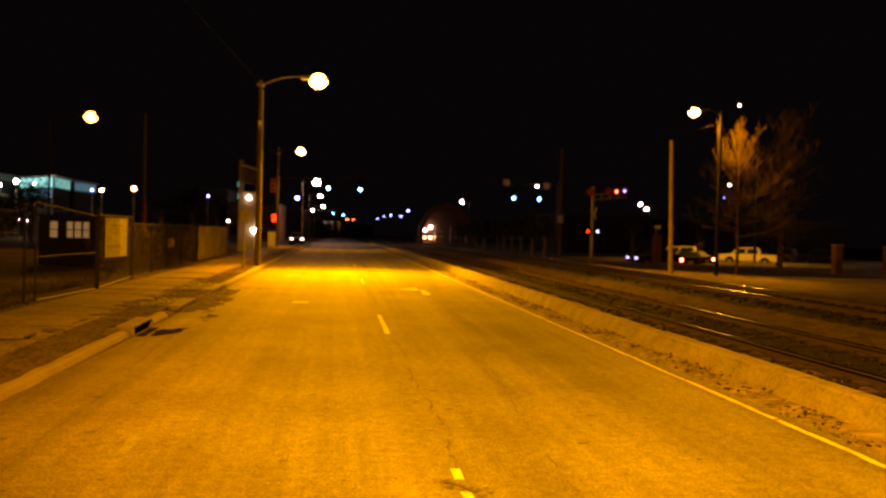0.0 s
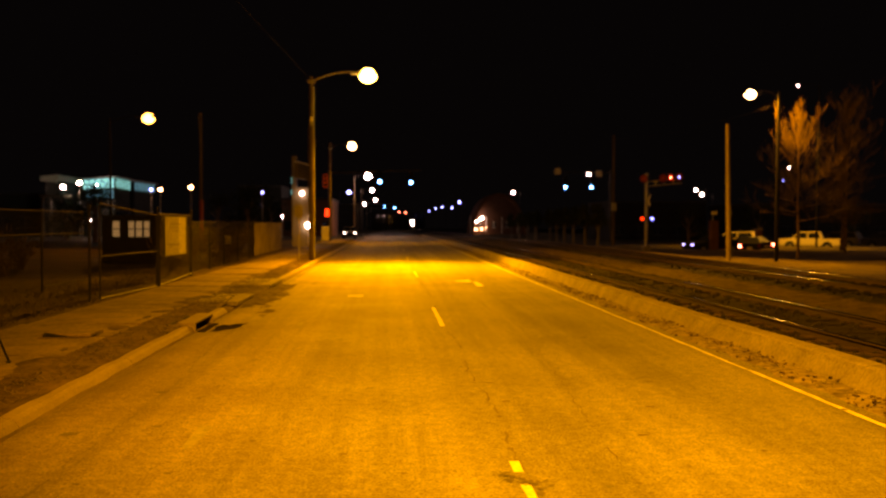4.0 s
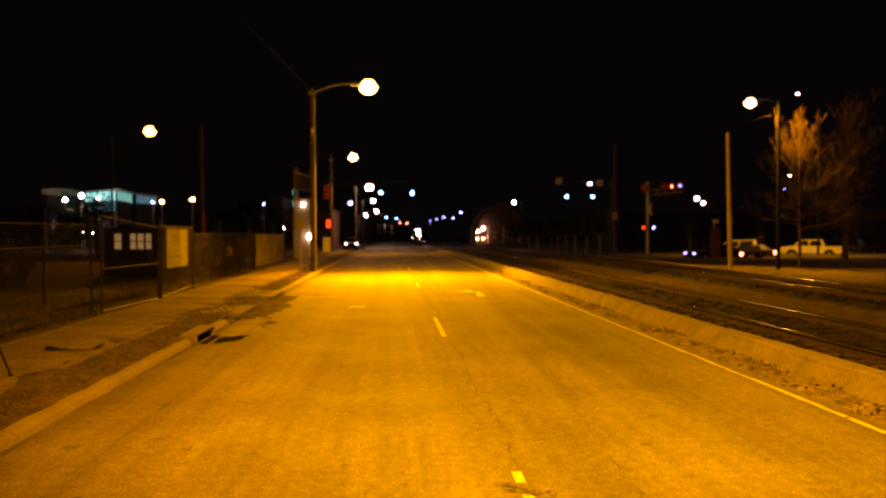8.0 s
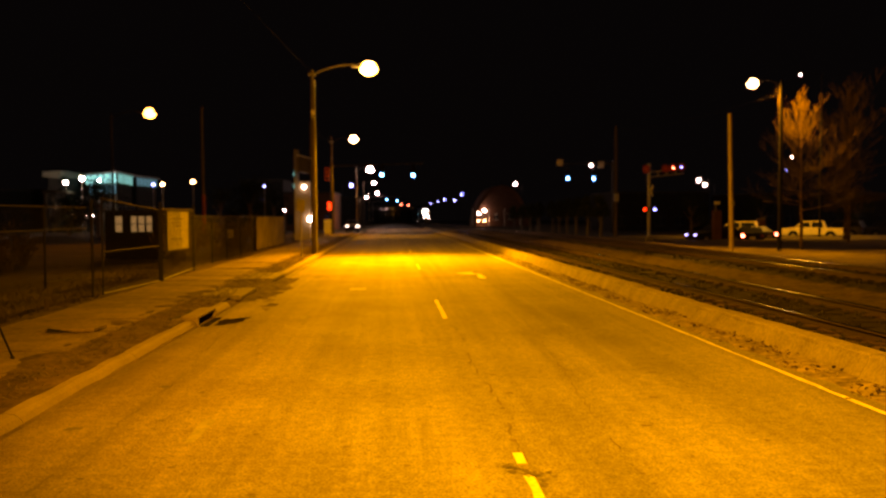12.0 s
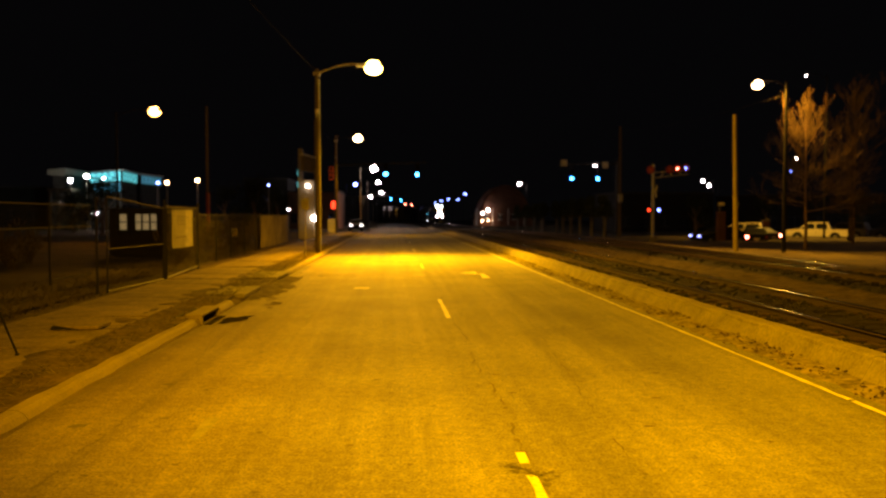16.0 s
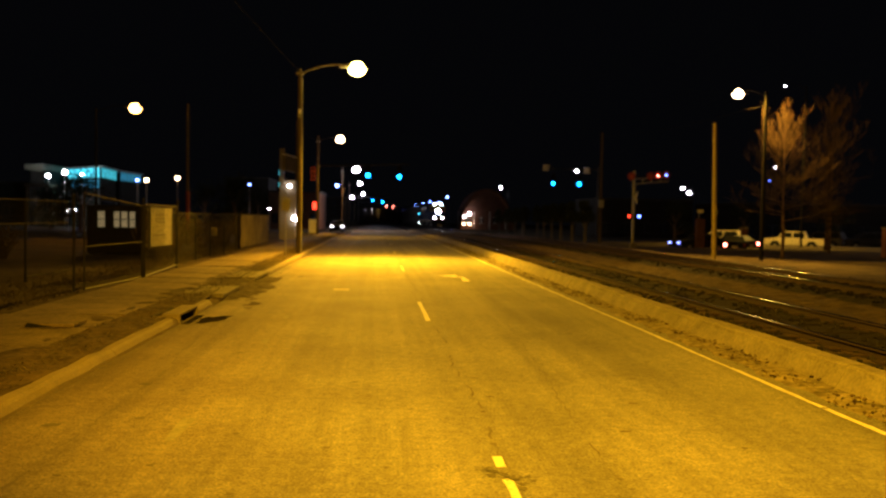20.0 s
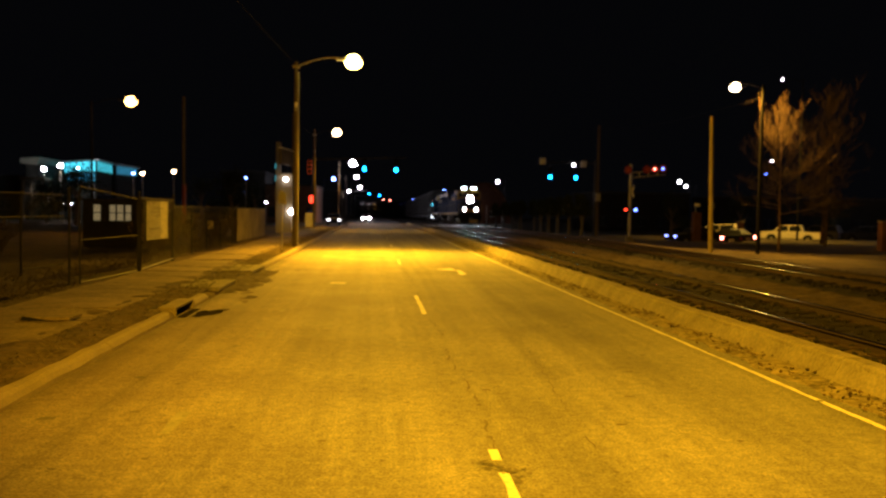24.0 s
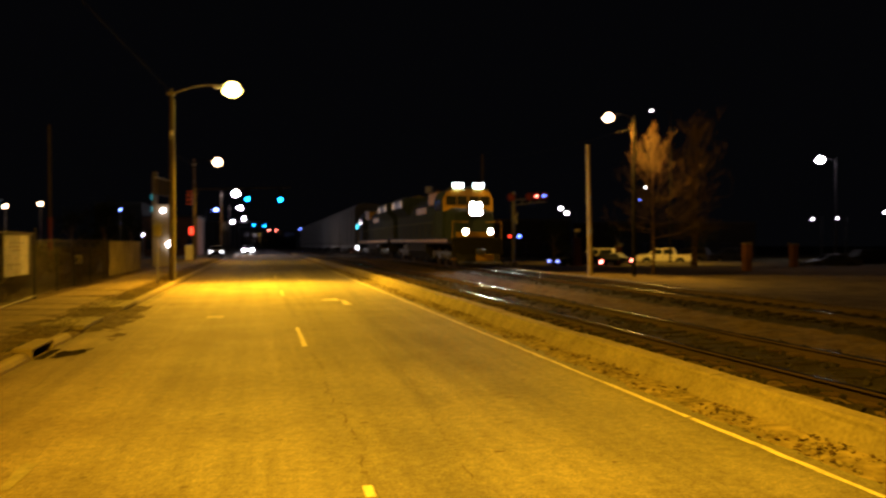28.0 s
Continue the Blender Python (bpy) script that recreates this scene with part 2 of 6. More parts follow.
YELLOW_PAINT = paint("yellow_locomotive_paint", (0.3, 0.18, 0.015), 0.5, vary=0.2, bump=0.05)
ORANGE_PAINT = paint("orange_sign_paint", (0.4, 0.08, 0.02), 0.5, vary=0.2)
RUBBER = paint("tyre_rubber", (0.02, 0.02, 0.02), 0.85, vary=0.3)
# pale copy of the pole wood, with the cut-off pole's lamplight in it
LIT_POLE_WOOD = paint("lit_pole_wood", (0.55, 0.45, 0.27), 0.85, vary=0.35, fine=30, broad=2)
PALE_BARK = paint("pale_bark", (0.12, 0.11, 0.1), 0.85, vary=0.35)
LOT_ASPHALT = paint("dark_lot_asphalt", (0.035, 0.033, 0.03), 0.9, vary=0.4, fine=30, broad=0.5)
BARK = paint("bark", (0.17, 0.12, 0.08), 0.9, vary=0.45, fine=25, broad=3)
# darker bark and twig copy: the far trees' shade put into the colour
SHADE_TWIG = paint("shade_dark_bark_and_twigs", (0.05, 0.034, 0.02), 0.9, vary=0.4)
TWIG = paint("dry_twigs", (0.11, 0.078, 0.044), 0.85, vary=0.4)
LEAF = paint("dark_foliage", (0.03, 0.038, 0.018), 0.8, vary=0.5, by_object=0.2)
DRY_STEM = paint("dry_brush", (0.11, 0.08, 0.045), 0.9, vary=0.5)
LIT_GATE_PIPE = paint("lit_gate_pipe_steel", (0.1, 0.096, 0.088), 0.7, vary=0.3)
HOUSING_RED_GLOW = glow("dim_red_housing_glow", (1.0, 0.12, 0.015), 0.16)
BRICK_RED = paint("red_brick", (0.12, 0.058, 0.038), 0.85, vary=0.35)
PYLON_PAINT = paint("cream_pylon_paint", (0.22, 0.19, 0.12), 0.6, vary=0.15)
LIT_FENCE_TAN = paint("lit_fence_tan", (0.11, 0.09, 0.053), 0.9, vary=0.75, fine=18, broad=0.9)
DIM_STUCCO = paint("weathered_dark_stucco", (0.05, 0.05, 0.045), 0.85, vary=0.3)
STUCCO = paint("pale_stucco", (0.16, 0.15, 0.12), 0.85, vary=0.2)
DARK_WALL = paint("dark_siding", (0.02, 0.018, 0.016), 0.8, vary=0.3)
ROOFING = paint("roofing", (0.04, 0.035, 0.03), 0.85, vary=0.3)
ORANGE_LIT_ROOF = paint("orange_lit_roof", (0.16, 0.07, 0.035), 0.8, vary=0.3)
DULL_BOARD = paint("dirty_board_white", (0.3, 0.28, 0.24), 0.7, vary=0.35, fine=6, broad=1.5)
INLET_DARK = paint("inlet_dark", (0.022, 0.019, 0.015), 1.0, vary=0.5, fine=14, broad=3)
BOARD_WHITE = paint("sign_board_white", (0.72, 0.7, 0.62), 0.6, vary=0.12, fine=8, broad=2)
GLASS = paint("dark_glass", (0.02, 0.022, 0.025), 0.06, vary=0.1, bump=0.0)
DARK_INK = paint("sign_ink", (0.12, 0.1, 0.09), 0.6)
FREIGHT = paint("freight_car_paint", (0.035, 0.034, 0.036), 0.7, vary=0.4)
FREIGHT_PALE = paint("faded_freight_car_paint", (0.05, 0.05, 0.054), 0.85, vary=0.35, by_object=0.3)
SODIUM_GLOW = glow("lit_sodium_lens", (1.0, 0.7, 0.14), 44)
SODIUM_FAR = glow("lit_sodium_lens_pale", (1.0, 0.62, 0.32), 24)
ORANGE_GLOW = glow("lit_orange_lens", (1.0, 0.46, 0.12), 16)
LAMP_GLOW = glow("lit_white_street_lens", (1.0, 0.93, 1.0), 140)
WHITE_GLOW = glow("lit_white_lens", (1.0, 0.93, 1.0), 30)
COOL_GLOW = glow("lit_cool_street_lens", (0.14, 0.24, 1.0), 22)
BLUE_GLOW = glow("lit_bluish_lens", (0.1, 0.18, 1.0), 12)
CAR_BLUE = glow("bluish_car_headlamp", (0.24, 0.3, 1.0), 5)
GREEN_GLOW = glow("lit_green_signal", (0.0, 0.3, 1.0), 32)
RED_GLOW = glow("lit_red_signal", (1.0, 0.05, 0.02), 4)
TAIL_GLOW = glow("lit_tail_lamp", (1.0, 0.16, 0.11), 30)
TRAIN_GLOW = glow("locomotive_headlight", (1.0, 0.95, 0.86), 260)
DITCH_GLOW = glow("locomotive_ditch_light", (1.0, 0.95, 0.86), 80)
NUMBER_GLOW = glow("lit_number_board", (0.7, 0.95, 1.0), 22)
CAR_GLOW = glow("car_headlight", (0.95, 0.95, 1.0), 800)
SHEET_GLOW = glow("lit_pale_sheet", (1.0, 0.82, 0.42), 0.17)
PORCH_WARM = glow("lit_warm_porch_lens", (1.0, 0.7, 0.42), 18)
WAITING_GLOW = glow("dipped_car_headlight", (0.95, 0.95, 1.0), 7)
WHITE_GLINT = glow("white_glint", (0.9, 0.95, 1.0), 16)
TEAL_GLINT = glow("teal_glint", (0.05, 0.7, 1.0), 6)
TEAL_GLOW = glow("teal_lit_glass", (0.06, 0.62, 0.78), 1.5)
TEAL_DIM = glow("teal_lit_glass_dim", (0.05, 0.62, 0.75), 0.8)
TEAL_FAINT = glow("teal_glow_faint", (0.05, 0.5, 0.8), 0.3)


# ---- builders ----
def part(name, bm, material, parent=None, label="", smooth=False):
    me = bpy.data.meshes.new(name)
    bm.to_mesh(me)
    bm.free()
    me.materials.append(material)
    if smooth:
        for p in me.polygons:
            p.use_smooth = True
    ob = new(name, me)
    if parent is not None:
        ob.parent = parent
    if label:
        ob["label"] = label
    return ob


def thing(name, label, category, x=0, y=0, z=0, rz=0, group="", kind=""):
    ob = new(name)
    ob.empty_display_size = 0.2
    ob.matrix_basis = pose(x, y, z, 0, 0, rz)
    return tagged(ob, label, category, group, kind)


CORNERS = [(x, y, z) for x in (-0.5, 0.5) for y in (-0.5, 0.5) for z in (-0.5, 0.5)]
SIDES = ((0, 1, 3, 2), (4, 6, 7, 5), (0, 4, 5, 1), (2, 3, 7, 6), (0, 2, 6, 4), (1, 5, 7, 3))


def box(bm, cx, cy, cz, sx, sy, sz, bevel=0.0, turn=None):
    m = Matrix.Translation((cx, cy, cz))
    if turn is not None:
        m = m @ turn
    m = m @ Matrix.Diagonal((sx, sy, sz, 1))
    v = [bm.verts.new(m @ Vector(p)) for p in CORNERS]
    for f in SIDES:
        bm.faces.new([v[i] for i in f])
    if bevel:
        edges = list({e for p in v for e in p.link_edges})
        bmesh.ops.bevel(bm, geom=edges, offset=bevel, segments=2, affect="EDGES", profile=0.5)
    return bm


def boxes(*rows, bevel=0.0):
    bm = bmesh.new()
    for r in rows:
        box(bm, *r[:6], bevel=bevel, turn=r[6] if len(r) > 6 else None)
    return bm


def rod(bm, a, b, r0, r1=None, seg=8):
    a, b = Vector(a), Vector(b)
    d = b - a
    turn = d.to_track_quat("Z", "Y")
    r1 = r0 if r1 is None else r1
    lo, hi = [], []
    for i in range(seg):
        e = turn @ Vector((math.cos(2 * math.pi * i / seg), math.sin(2 * math.pi * i / seg), 0))
        lo.append(bm.verts.new(a + e * r0))
        hi.append(bm.verts.new(b + e * r1))
    for i in range(seg):
        j = (i + 1) % seg
        bm.faces.new((lo[i], lo[j], hi[j], hi[i]))
    bm.faces.new(lo[::-1])
    bm.faces.new(hi)
    return bm


def rods(pairs, r, seg=6):
    bm = bmesh.new()
    for a, b in pairs:
        rod(bm, a, b, r, seg=seg)
    return bm


def pipe(points, r, seg=8):
    """One bent tube through the points."""
    bm = bmesh.new()
    points = [Vector(p) for p in points]
    rings = []
    for i, p in enumerate(points):
        d = points[min(i + 1, len(points) - 1)] - points[max(i - 1, 0)]
        turn = d.to_track_quat("Z", "Y")
        rings.append([bm.verts.new(p + turn @ Vector((r * math.cos(2 * math.pi * k / seg), r * math.sin(2 * math.pi * k / seg), 0))) for k in range(seg)])
    for a, b in zip(rings, rings[1:]):
        for k in range(seg):
            j = (k + 1) % seg
            bm.faces.new((a[k], a[j], b[j], b[k]))
    bm.faces.new(rings[0][::-1])
    bm.faces.new(rings[-1])
    return bm


def tube(a, b, r_out, r_in, seg=18):
    """An open ring along the y axis."""
    bm = bmesh.new()
    rings = []
    for y, r in ((a[1], r_out), (b[1], r_out), (b[1], r_in), (a[1], r_in)):
        rings.append([bm.verts.new((a[0] + r * math.cos(2 * math.pi * i / seg), y, a[2] + r * math.sin(2 * math.pi * i / seg))) for i in range(seg)])
    for k in range(4):
        for i in range(seg):
            j = (i + 1) % seg
            bm.faces.new((rings[k][i], rings[k][j], rings[(k + 1) % 4][j], rings[(k + 1) % 4][i]))
    bmesh.ops.recalc_face_normals(bm, faces=bm.faces)
    return bm


def disc(c, r, seg=18):
    bm = bmesh.new()
    bm.faces.new([bm.verts.new((c[0] + r * math.cos(2 * math.pi * i / seg), c[1], c[2] + r * math.sin(2 * math.pi * i / seg))) for i in range(seg)])
    return bm


def prism(profile, axis, a, b):
    """A closed outline pushed along an axis from a to b. The outline's pairs are the two other axes in order."""
    bm = bmesh.new()

    def at(p, k):
        return {"x": (k, p[0], p[1]), "y": (p[0], k, p[1]), "z": (p[0], p[1], k)}[axis]

    lo, hi = [bm.verts.new(at(p, a)) for p in profile], [bm.verts.new(at(p, b)) for p in profile]
    for i in range(len(profile)):
        j = (i + 1) % len(profile)
        bm.faces.new((lo[i], lo[j], hi[j], hi[i]))
    bm.faces.new(lo[::-1])
    bm.faces.new(hi)
    bmesh.ops.recalc_face_normals(bm, faces=bm.faces)
    return bm


def fall(y):
    """The ground falls gently away beyond the crossing."""
    return -0.006 * max(0.0, y - 60.0)


def sweep(profile, ys, closed=False, lift=0.0):
    """A cross-section (x, z) carried along the road, following the fall of the ground."""
    bm = bmesh.new()
    rings = [[bm.verts.new((x, y, z + fall(y) + lift)) for x, z in profile] for y in ys]
    count = len(profile)
    for r0, r1 in zip(rings, rings[1:]):
        for i in range(count if closed else count - 1):
            j = (i + 1) % count
            bm.faces.new((r0[i], r0[j], r1[j], r1[i]))
    if closed:
        bm.faces.new(rings[0][::-1])
        bm.faces.new(rings[-1])
    bmesh.ops.recalc_face_normals(bm, faces=bm.faces)
    return bm


def rough_sheet(x0, x1, y0, y1, nx, ny, height, bumpy, scale=1.0, edge=None):
    """An uneven sheet of ground."""
    bm = bmesh.new()
    grid = []
    for j in range(ny + 1):
        y = y0 + (y1 - y0) * j / ny
        row = []
        for i in range(nx + 1):
            x = x0 + (x1 - x0) * i / nx
            z = height(x) if callable(height) else height
            k = 0.0 if edge and (i == 0 or i == nx) else 1.0
            row.append(bm.verts.new((x, y, z + fall(y) + k * bumpy * noise.noise((x * scale, y * scale, 0.3)))))
        grid.append(row)
    for a, b in zip(grid, grid[1:]):
        for i in range(nx):
            bm.faces.new((a[i], a[i + 1], b[i + 1], b[i]))
    return bm


def steps(a, b, d):
    n = max(1, round((b - a) / d))
    return [a + (b - a) * i / n for i in range(n + 1)]


# ---- ground and road ----
FAR = 900.0
KERB_X, LINE_X, WALL_X, DASH_X = -3.08, 4.31, 5.0, 0.91
ground = part("ground", rough_sheet(-900, 900, -300, 1500, 60, 60, -0.30, 0.0), GRASS)
tagged(ground, "dark rough grass and dirt ground around the road", "ground", kind="structure")
road = part("road", sweep([(KERB_X - 0.06, -0.12), (KERB_X - 0.06, 0.0), (LINE_X + 0.5, 0.0), (LINE_X + 0.5, -0.12)], [-40, -10, 20, 60, 100, 200, 300, 450, FAR], True), ASPHALT)
tagged(road, "worn two-lane asphalt road under sodium light", "road", kind="structure")
shoulder = part("shoulder", rough_sheet(LINE_X + 0.1, WALL_X + 0.05, -20, 120, 10, 700, lambda x: min(0.012 + 0.05 * max(0, x - LINE_X - 0.2), -0.022 + 0.2 * (x - LINE_X - 0.1)), 0.03, 2.3), SHOULDER)
tagged(shoulder, "strip of dirt and litter beside the white line", "verge", kind="structure")


def stripe(name, x0, x1, y0, y1, label, ragged=0.0, z=0.005, material=None):
    bm = bmesh.new()
    ys = steps(y0, y1, 0.25 if ragged else 4.0)
    rows = []
    for y in ys:
        a = x0 + ragged * noise.noise((y * 3.1, 1.7, x0))
        b = x1 + ragged * noise.noise((y * 2.7, 4.1, x1))
        rows.append((bm.verts.new((a, y, z + fall(y))), bm.verts.new((b, y, z + fall(y)))))
    for (a, b), (c, d) in zip(rows, rows[1:]):
        bm.faces.new((a, b, d, c))
    return tagged(part(name, bm, material or ROAD_PAINT), label, "road marking", kind="structure")


stripe("edge_line", LINE_X - 0.032, LINE_X + 0.032, -15, 88, "worn white edge line along the road", 0.03)
stripe("edge_line", LINE_X - 0.032, LINE_X + 0.032, 100, 400, "white edge line along the far road", 0.0)
for k, (a, b) in enumerate([(2.6, 5.22), (5.48, 5.74), (13.4, 16.4), (25.6, 28.6), (37.8, 40.8), (49.2, 52.2), (61.4, 64.4)]):
    stripe("lane_dash", DASH_X - 0.038, DASH_X + 0.038, a, b, "worn white lane dash on asphalt", 0.02, material=ROAD_PAINT if a < 20 else WORN_PAINT)
for k, (x, a, b) in enumerate([(-1.58, 6.2, 6.9), (-1.52, 10.9, 11.35), (-1.52, 13.6, 14.0)]):
    stripe("faded_line", x - 0.05, x + 0.05, a, b, "almost worn away trace of an old white line", 0.04, 0.005, FADED)


def turn_arrow(x, y):
    """A painted lane arrow that bends to the left."""
    bm = bmesh.new()
    shaft = [(0.0, -1.0), (0.26, -1.0), (0.26, 0.35), (-0.12, 0.75), (-0.2, 0.62), (0.10, 0.28)]
    head = [(-0.62, 0.62), (0.0, 0.25), (0.06, 1.15)]
    for outline in (shaft, head):
        bm.faces.new([bm.verts.new((x + px * 0.85, y + py * 1.15, 0.005 if outline is shaft else 0.009)) for px, py in outline])
    bmesh.ops.recalc_face_normals(bm, faces=bm.faces)
    return tagged(part("lane_arrow", bm, ROAD_PAINT), "worn white turn arrow painted on the lane", "road marking", kind="structure")


turn_arrow(2.42, 23.0)
stripe("faded_mark", -0.98, -0.62, 18.8, 19.3, "small faded patch of old road paint", 0.06, 0.005, WORN_PAINT)


def crack(rows, width, label, material=PATCH, z=0.004):
    """A wandering crack or tar seam between plan points."""
    rng = random.Random(len(rows) + int(rows[0][1] * 10))
    bm = bmesh.new()
    line = []
    for (x0, y0), (x1, y1) in zip(rows, rows[1:]):
        n = max(2, int(abs(y1 - y0) / 0.12))
        for i in range(n):
            f = i / n
            y = y0 + (y1 - y0) * f
            line.append((x0 + (x1 - x0) * f + rng.uniform(-0.025, 0.025), y, width * rng.uniform(0.25, 1.2)))
    pairs = [(bm.verts.new((x - w, y, z + fall(y))), bm.verts.new((x + w, y, z + fall(y)))) for x, y, w in line]
    for k, ((a, b), (c, d)) in enumerate(zip(pairs, pairs[1:])):
        if noise.noise((k * 0.31, rows[0][0] * 9, 4.0)) > -0.12:
            bm.faces.new((a, b, d, c))
    for k in range(len(line) // 7):
        # crumbled edges and small holes along the crack
        x, y, w = rng.choice(line)
        n, e = 7, rng.uniform(1.2, 3.2) * width
        bm.faces.new([bm.verts.new((x + e * (1 + 0.4 * rng.uniform(-1, 1)) * math.cos(6.283 * i / n), y + 1.4 * e * math.sin(6.283 * i / n), z + 0.001 + fall(y))) for i in range(n)])
    return tagged(part("road_crack", bm, material), label, "crack", kind="structure")


crack([(0.96, 2.5), (1.0, 4.4), (0.95, 5.8), (1.0, 7.6), (0.93, 9.3), (1.02, 11.0), (0.96, 12.8)], 0.011, "dark open crack along the lane joint")
crack([(0.96, 15.7), (1.0, 19.0), (0.95, 24.5)], 0.012, "dark crack along the lane joint")
crack([(1.66, 5.2), (1.8, 7.2), (1.98, 9.4), (2.24, 13.4)], 0.006, "thin crack wandering across the right lane")
crack([(-2.3, 8.6), (-2.45, 10.2), (-2.5, 11.8), (-2.45, 14.5)], 0.008, "seam between the gutter and the asphalt")
crack([(-2.35, 5.0), (-2.3, 8.6)], 0.005, "seam between the gutter and the asphalt")


def blot(name, x, y, rx, ry, material, label, z=0.006, seed=1):
    bm = bmesh.new()
    ring = []
    for i in range(22):
        a = 2 * math.pi * i / 22
        k = 1 + 0.5 * noise.noise((math.cos(a) * 1.7 + seed * 3.3, math.sin(a) * 1.7, seed))
        ring.append(bm.verts.new((x + rx * k * math.cos(a), y + ry * k * math.sin(a), z + fall(y))))
    bm.faces.new(ring)
    return tagged(part(name, bm, material), label, "stain", kind="structure")


spots = random.Random(8)
for k in range(44):
    f = spots.random()
    r = spots.uniform(0.005, 0.018)
    blot("road_patch", 0.78 + 0.27 * f + spots.uniform(-0.04, 0.04), 5.42 - 0.26 * f + spots.uniform(-0.09, 0.09), r * 1.5, r, PATCH, "dark crumbled spot where the lane dash is broken", 0.006 + 0.0001 * k, k + 2)
for sx, sy, r, k in ((-1.55, 5.6, 0.02, 3), (-2.0, 6.9, 0.03, 4), (-0.35, 6.0, 0.025, 6), (-2.35, 8.3, 0.04, 7), (1.15, 7.7, 0.03, 8), (1.1, 8.6, 0.03, 9),
                     (2.9, 5.9, 0.02, 10), (-1.9, 8.0, 0.025, 11), (3.0, 12.0, 0.05, 12), (-0.9, 5.0, 0.02, 13), (-2.65, 6.7, 0.05, 14), (-1.1, 6.4, 0.022, 15), (0.1, 5.5, 0.016, 16), (0.35, 7.2, 0.02, 17), (-0.2, 8.4, 0.025, 18), (2.1, 6.4, 0.03, 19), (2.5, 7.4, 0.035, 20), (2.9, 8.6, 0.03, 21), (1.7, 5.0, 0.014, 22), (-1.7, 10.2, 0.04, 23), (3.4, 9.6, 0.03, 24), (0.3, 10.8, 0.03, 25), (-2.1, 5.4, 0.02, 26)):
    blot("road_spot", sx, sy, r * 1.5, r, PATCH, "small dark oil spot on the road", 0.004, k)

# ---- left kerb, planting strip and sidewalk ----
kerb = tagged(new("kerb_left"), "worn concrete kerb along the road", "kerb", kind="structure")
KERB_PROFILE = [(KERB_X, -0.1), (KERB_X - 0.012, 0.04), (KERB_X - 0.045, 0.09), (KERB_X - 0.09, 0.115), (KERB_X - 0.18, 0.12), (KERB_X - 0.21, 0.105), (KERB_X - 0.22, -0.1)]


def kerb_run(y0, y1, length=3.0):
    for a, b in zip(steps(y0, y1, length), steps(y0, y1, length)[1:]):
        bm = sweep(KERB_PROFILE, steps(a, b - 0.012, 0.25), True)
        for v in bm.verts:
            v.co.x += 0.018 * noise.noise((v.co.y * 1.3, v.co.z * 6, 2.0))
            v.co.z += 0.014 * noise.noise((v.co.y * 1.9, v.co.x * 5, 7.0))
        part("kerb_stone", bm, KERB_CONCRETE, kerb)


kerb_run(-20, 12.75)
kerb_run(14.05, 15.4)
kerb_run(23.2, 84)
kerb_run(100, 180, 10)
inlet = thing("storm_drain_inlet", "concrete storm drain inlet with a dark opening in the kerb", "storm drain", KERB_X, 13.4, 0)
part("lid", boxes((-0.13, 0, 0.15, 0.27, 1.28, 0.05), bevel=0.015), KERB_CONCRETE, inlet)
# black back and floor put the shade of the recess into the colour
part("back_wall", boxes((-0.42, 0, 0.0, 0.05, 1.26, 0.26)), BLACK, inlet, "back of the opening, black for its shade")
part("floor", boxes((-0.2, 0, -0.14, 0.46, 1.26, 0.04)), BLACK, inlet)
for s in (-0.62, 0.62):
    part("cheek", boxes((-0.2, s, 0.02, 0.42, 0.05, 0.22)), KERB_CONCRETE, inlet)
apron_bm = bmesh.new()
apron_bm.faces.new([apron_bm.verts.new((x, y, 0.006)) for x, y in ((0.2, -0.45), (0.31, -0.5), (0.42, -0.3), (0.5, -0.26), (0.6, 0.05), (0.57, 0.3), (0.66, 0.5), (0.45, 0.46), (0.36, 0.28), (0.24, 0.34), (0.17, 0.05), (0.22, -0.2))])
# dark box added in front so that the opening's shade reads taller
part("opening_shade", boxes((0.07, 0, -0.045, 0.13, 1.1, 0.1)), INLET_DARK, inlet, "dark box that carries the opening's shade forward")
part("dark_apron", apron_bm, INLET_DARK, inlet, "flat dark patch in the gutter before the opening")

def debris_sheet():
    """Washed dirt with a ragged edge lying over kerb and gutter."""
    bm = rough_sheet(KERB_X - 0.3, KERB_X + 1.0, 14.8, 24.2, 26, 120, 0.0, 0.0)
    for v in bm.verts:
        x, y = v.co.x - KERB_X, v.co.y
        lump = 0.05 * noise.noise((x * 2.1, y * 0.9, 5.0)) + 0.03 * noise.noise((x * 6, y * 4, 1.0))
        reach = min(1.0, (y - 14.8) / 2.0, (24.2 - y) / 2.5)
        v.co.z = (0.11 if x < -0.05 else 0.05 - 0.075 * x) * reach + lump - 0.03 + 0.02 * reach
    return bm




def verge_height(x):
    """Flat behind the kerb, then a low bank of dirt that spills over the edge of the sidewalk."""
    d = KERB_X - x
    return 0.116 + 0.04 * max(0.0, 1 - abs(d - 0.98) / 0.32) - 0.05 * max(0.0, d - 1.3)


verge = part("planting_strip", rough_sheet(KERB_X - 1.7, KERB_X - 0.2, -20, 84, 30, 900, verge_height, 0.045, 2.7, edge=True), DIRT)
tagged(verge, "bare dirt planting strip behind the kerb", "verge", kind="structure")
spill = part("gutter_debris", debris_sheet(), DIRT)
tagged(spill, "washed dirt and dead grass spilling into the gutter", "debris", kind="stuff")
walk_base = part("sidewalk_bed", rough_sheet(-6.35, KERB_X - 0.9, -20, 90, 8, 200, 0.09, 0.02, 1.3), DIRT)
tagged(walk_base, "dirt under and beside the sidewalk", "ground", kind="structure")
sidewalk = tagged(new("sidewalk"), "dirty concrete sidewalk of square slabs", "sidewalk", kind="structure")
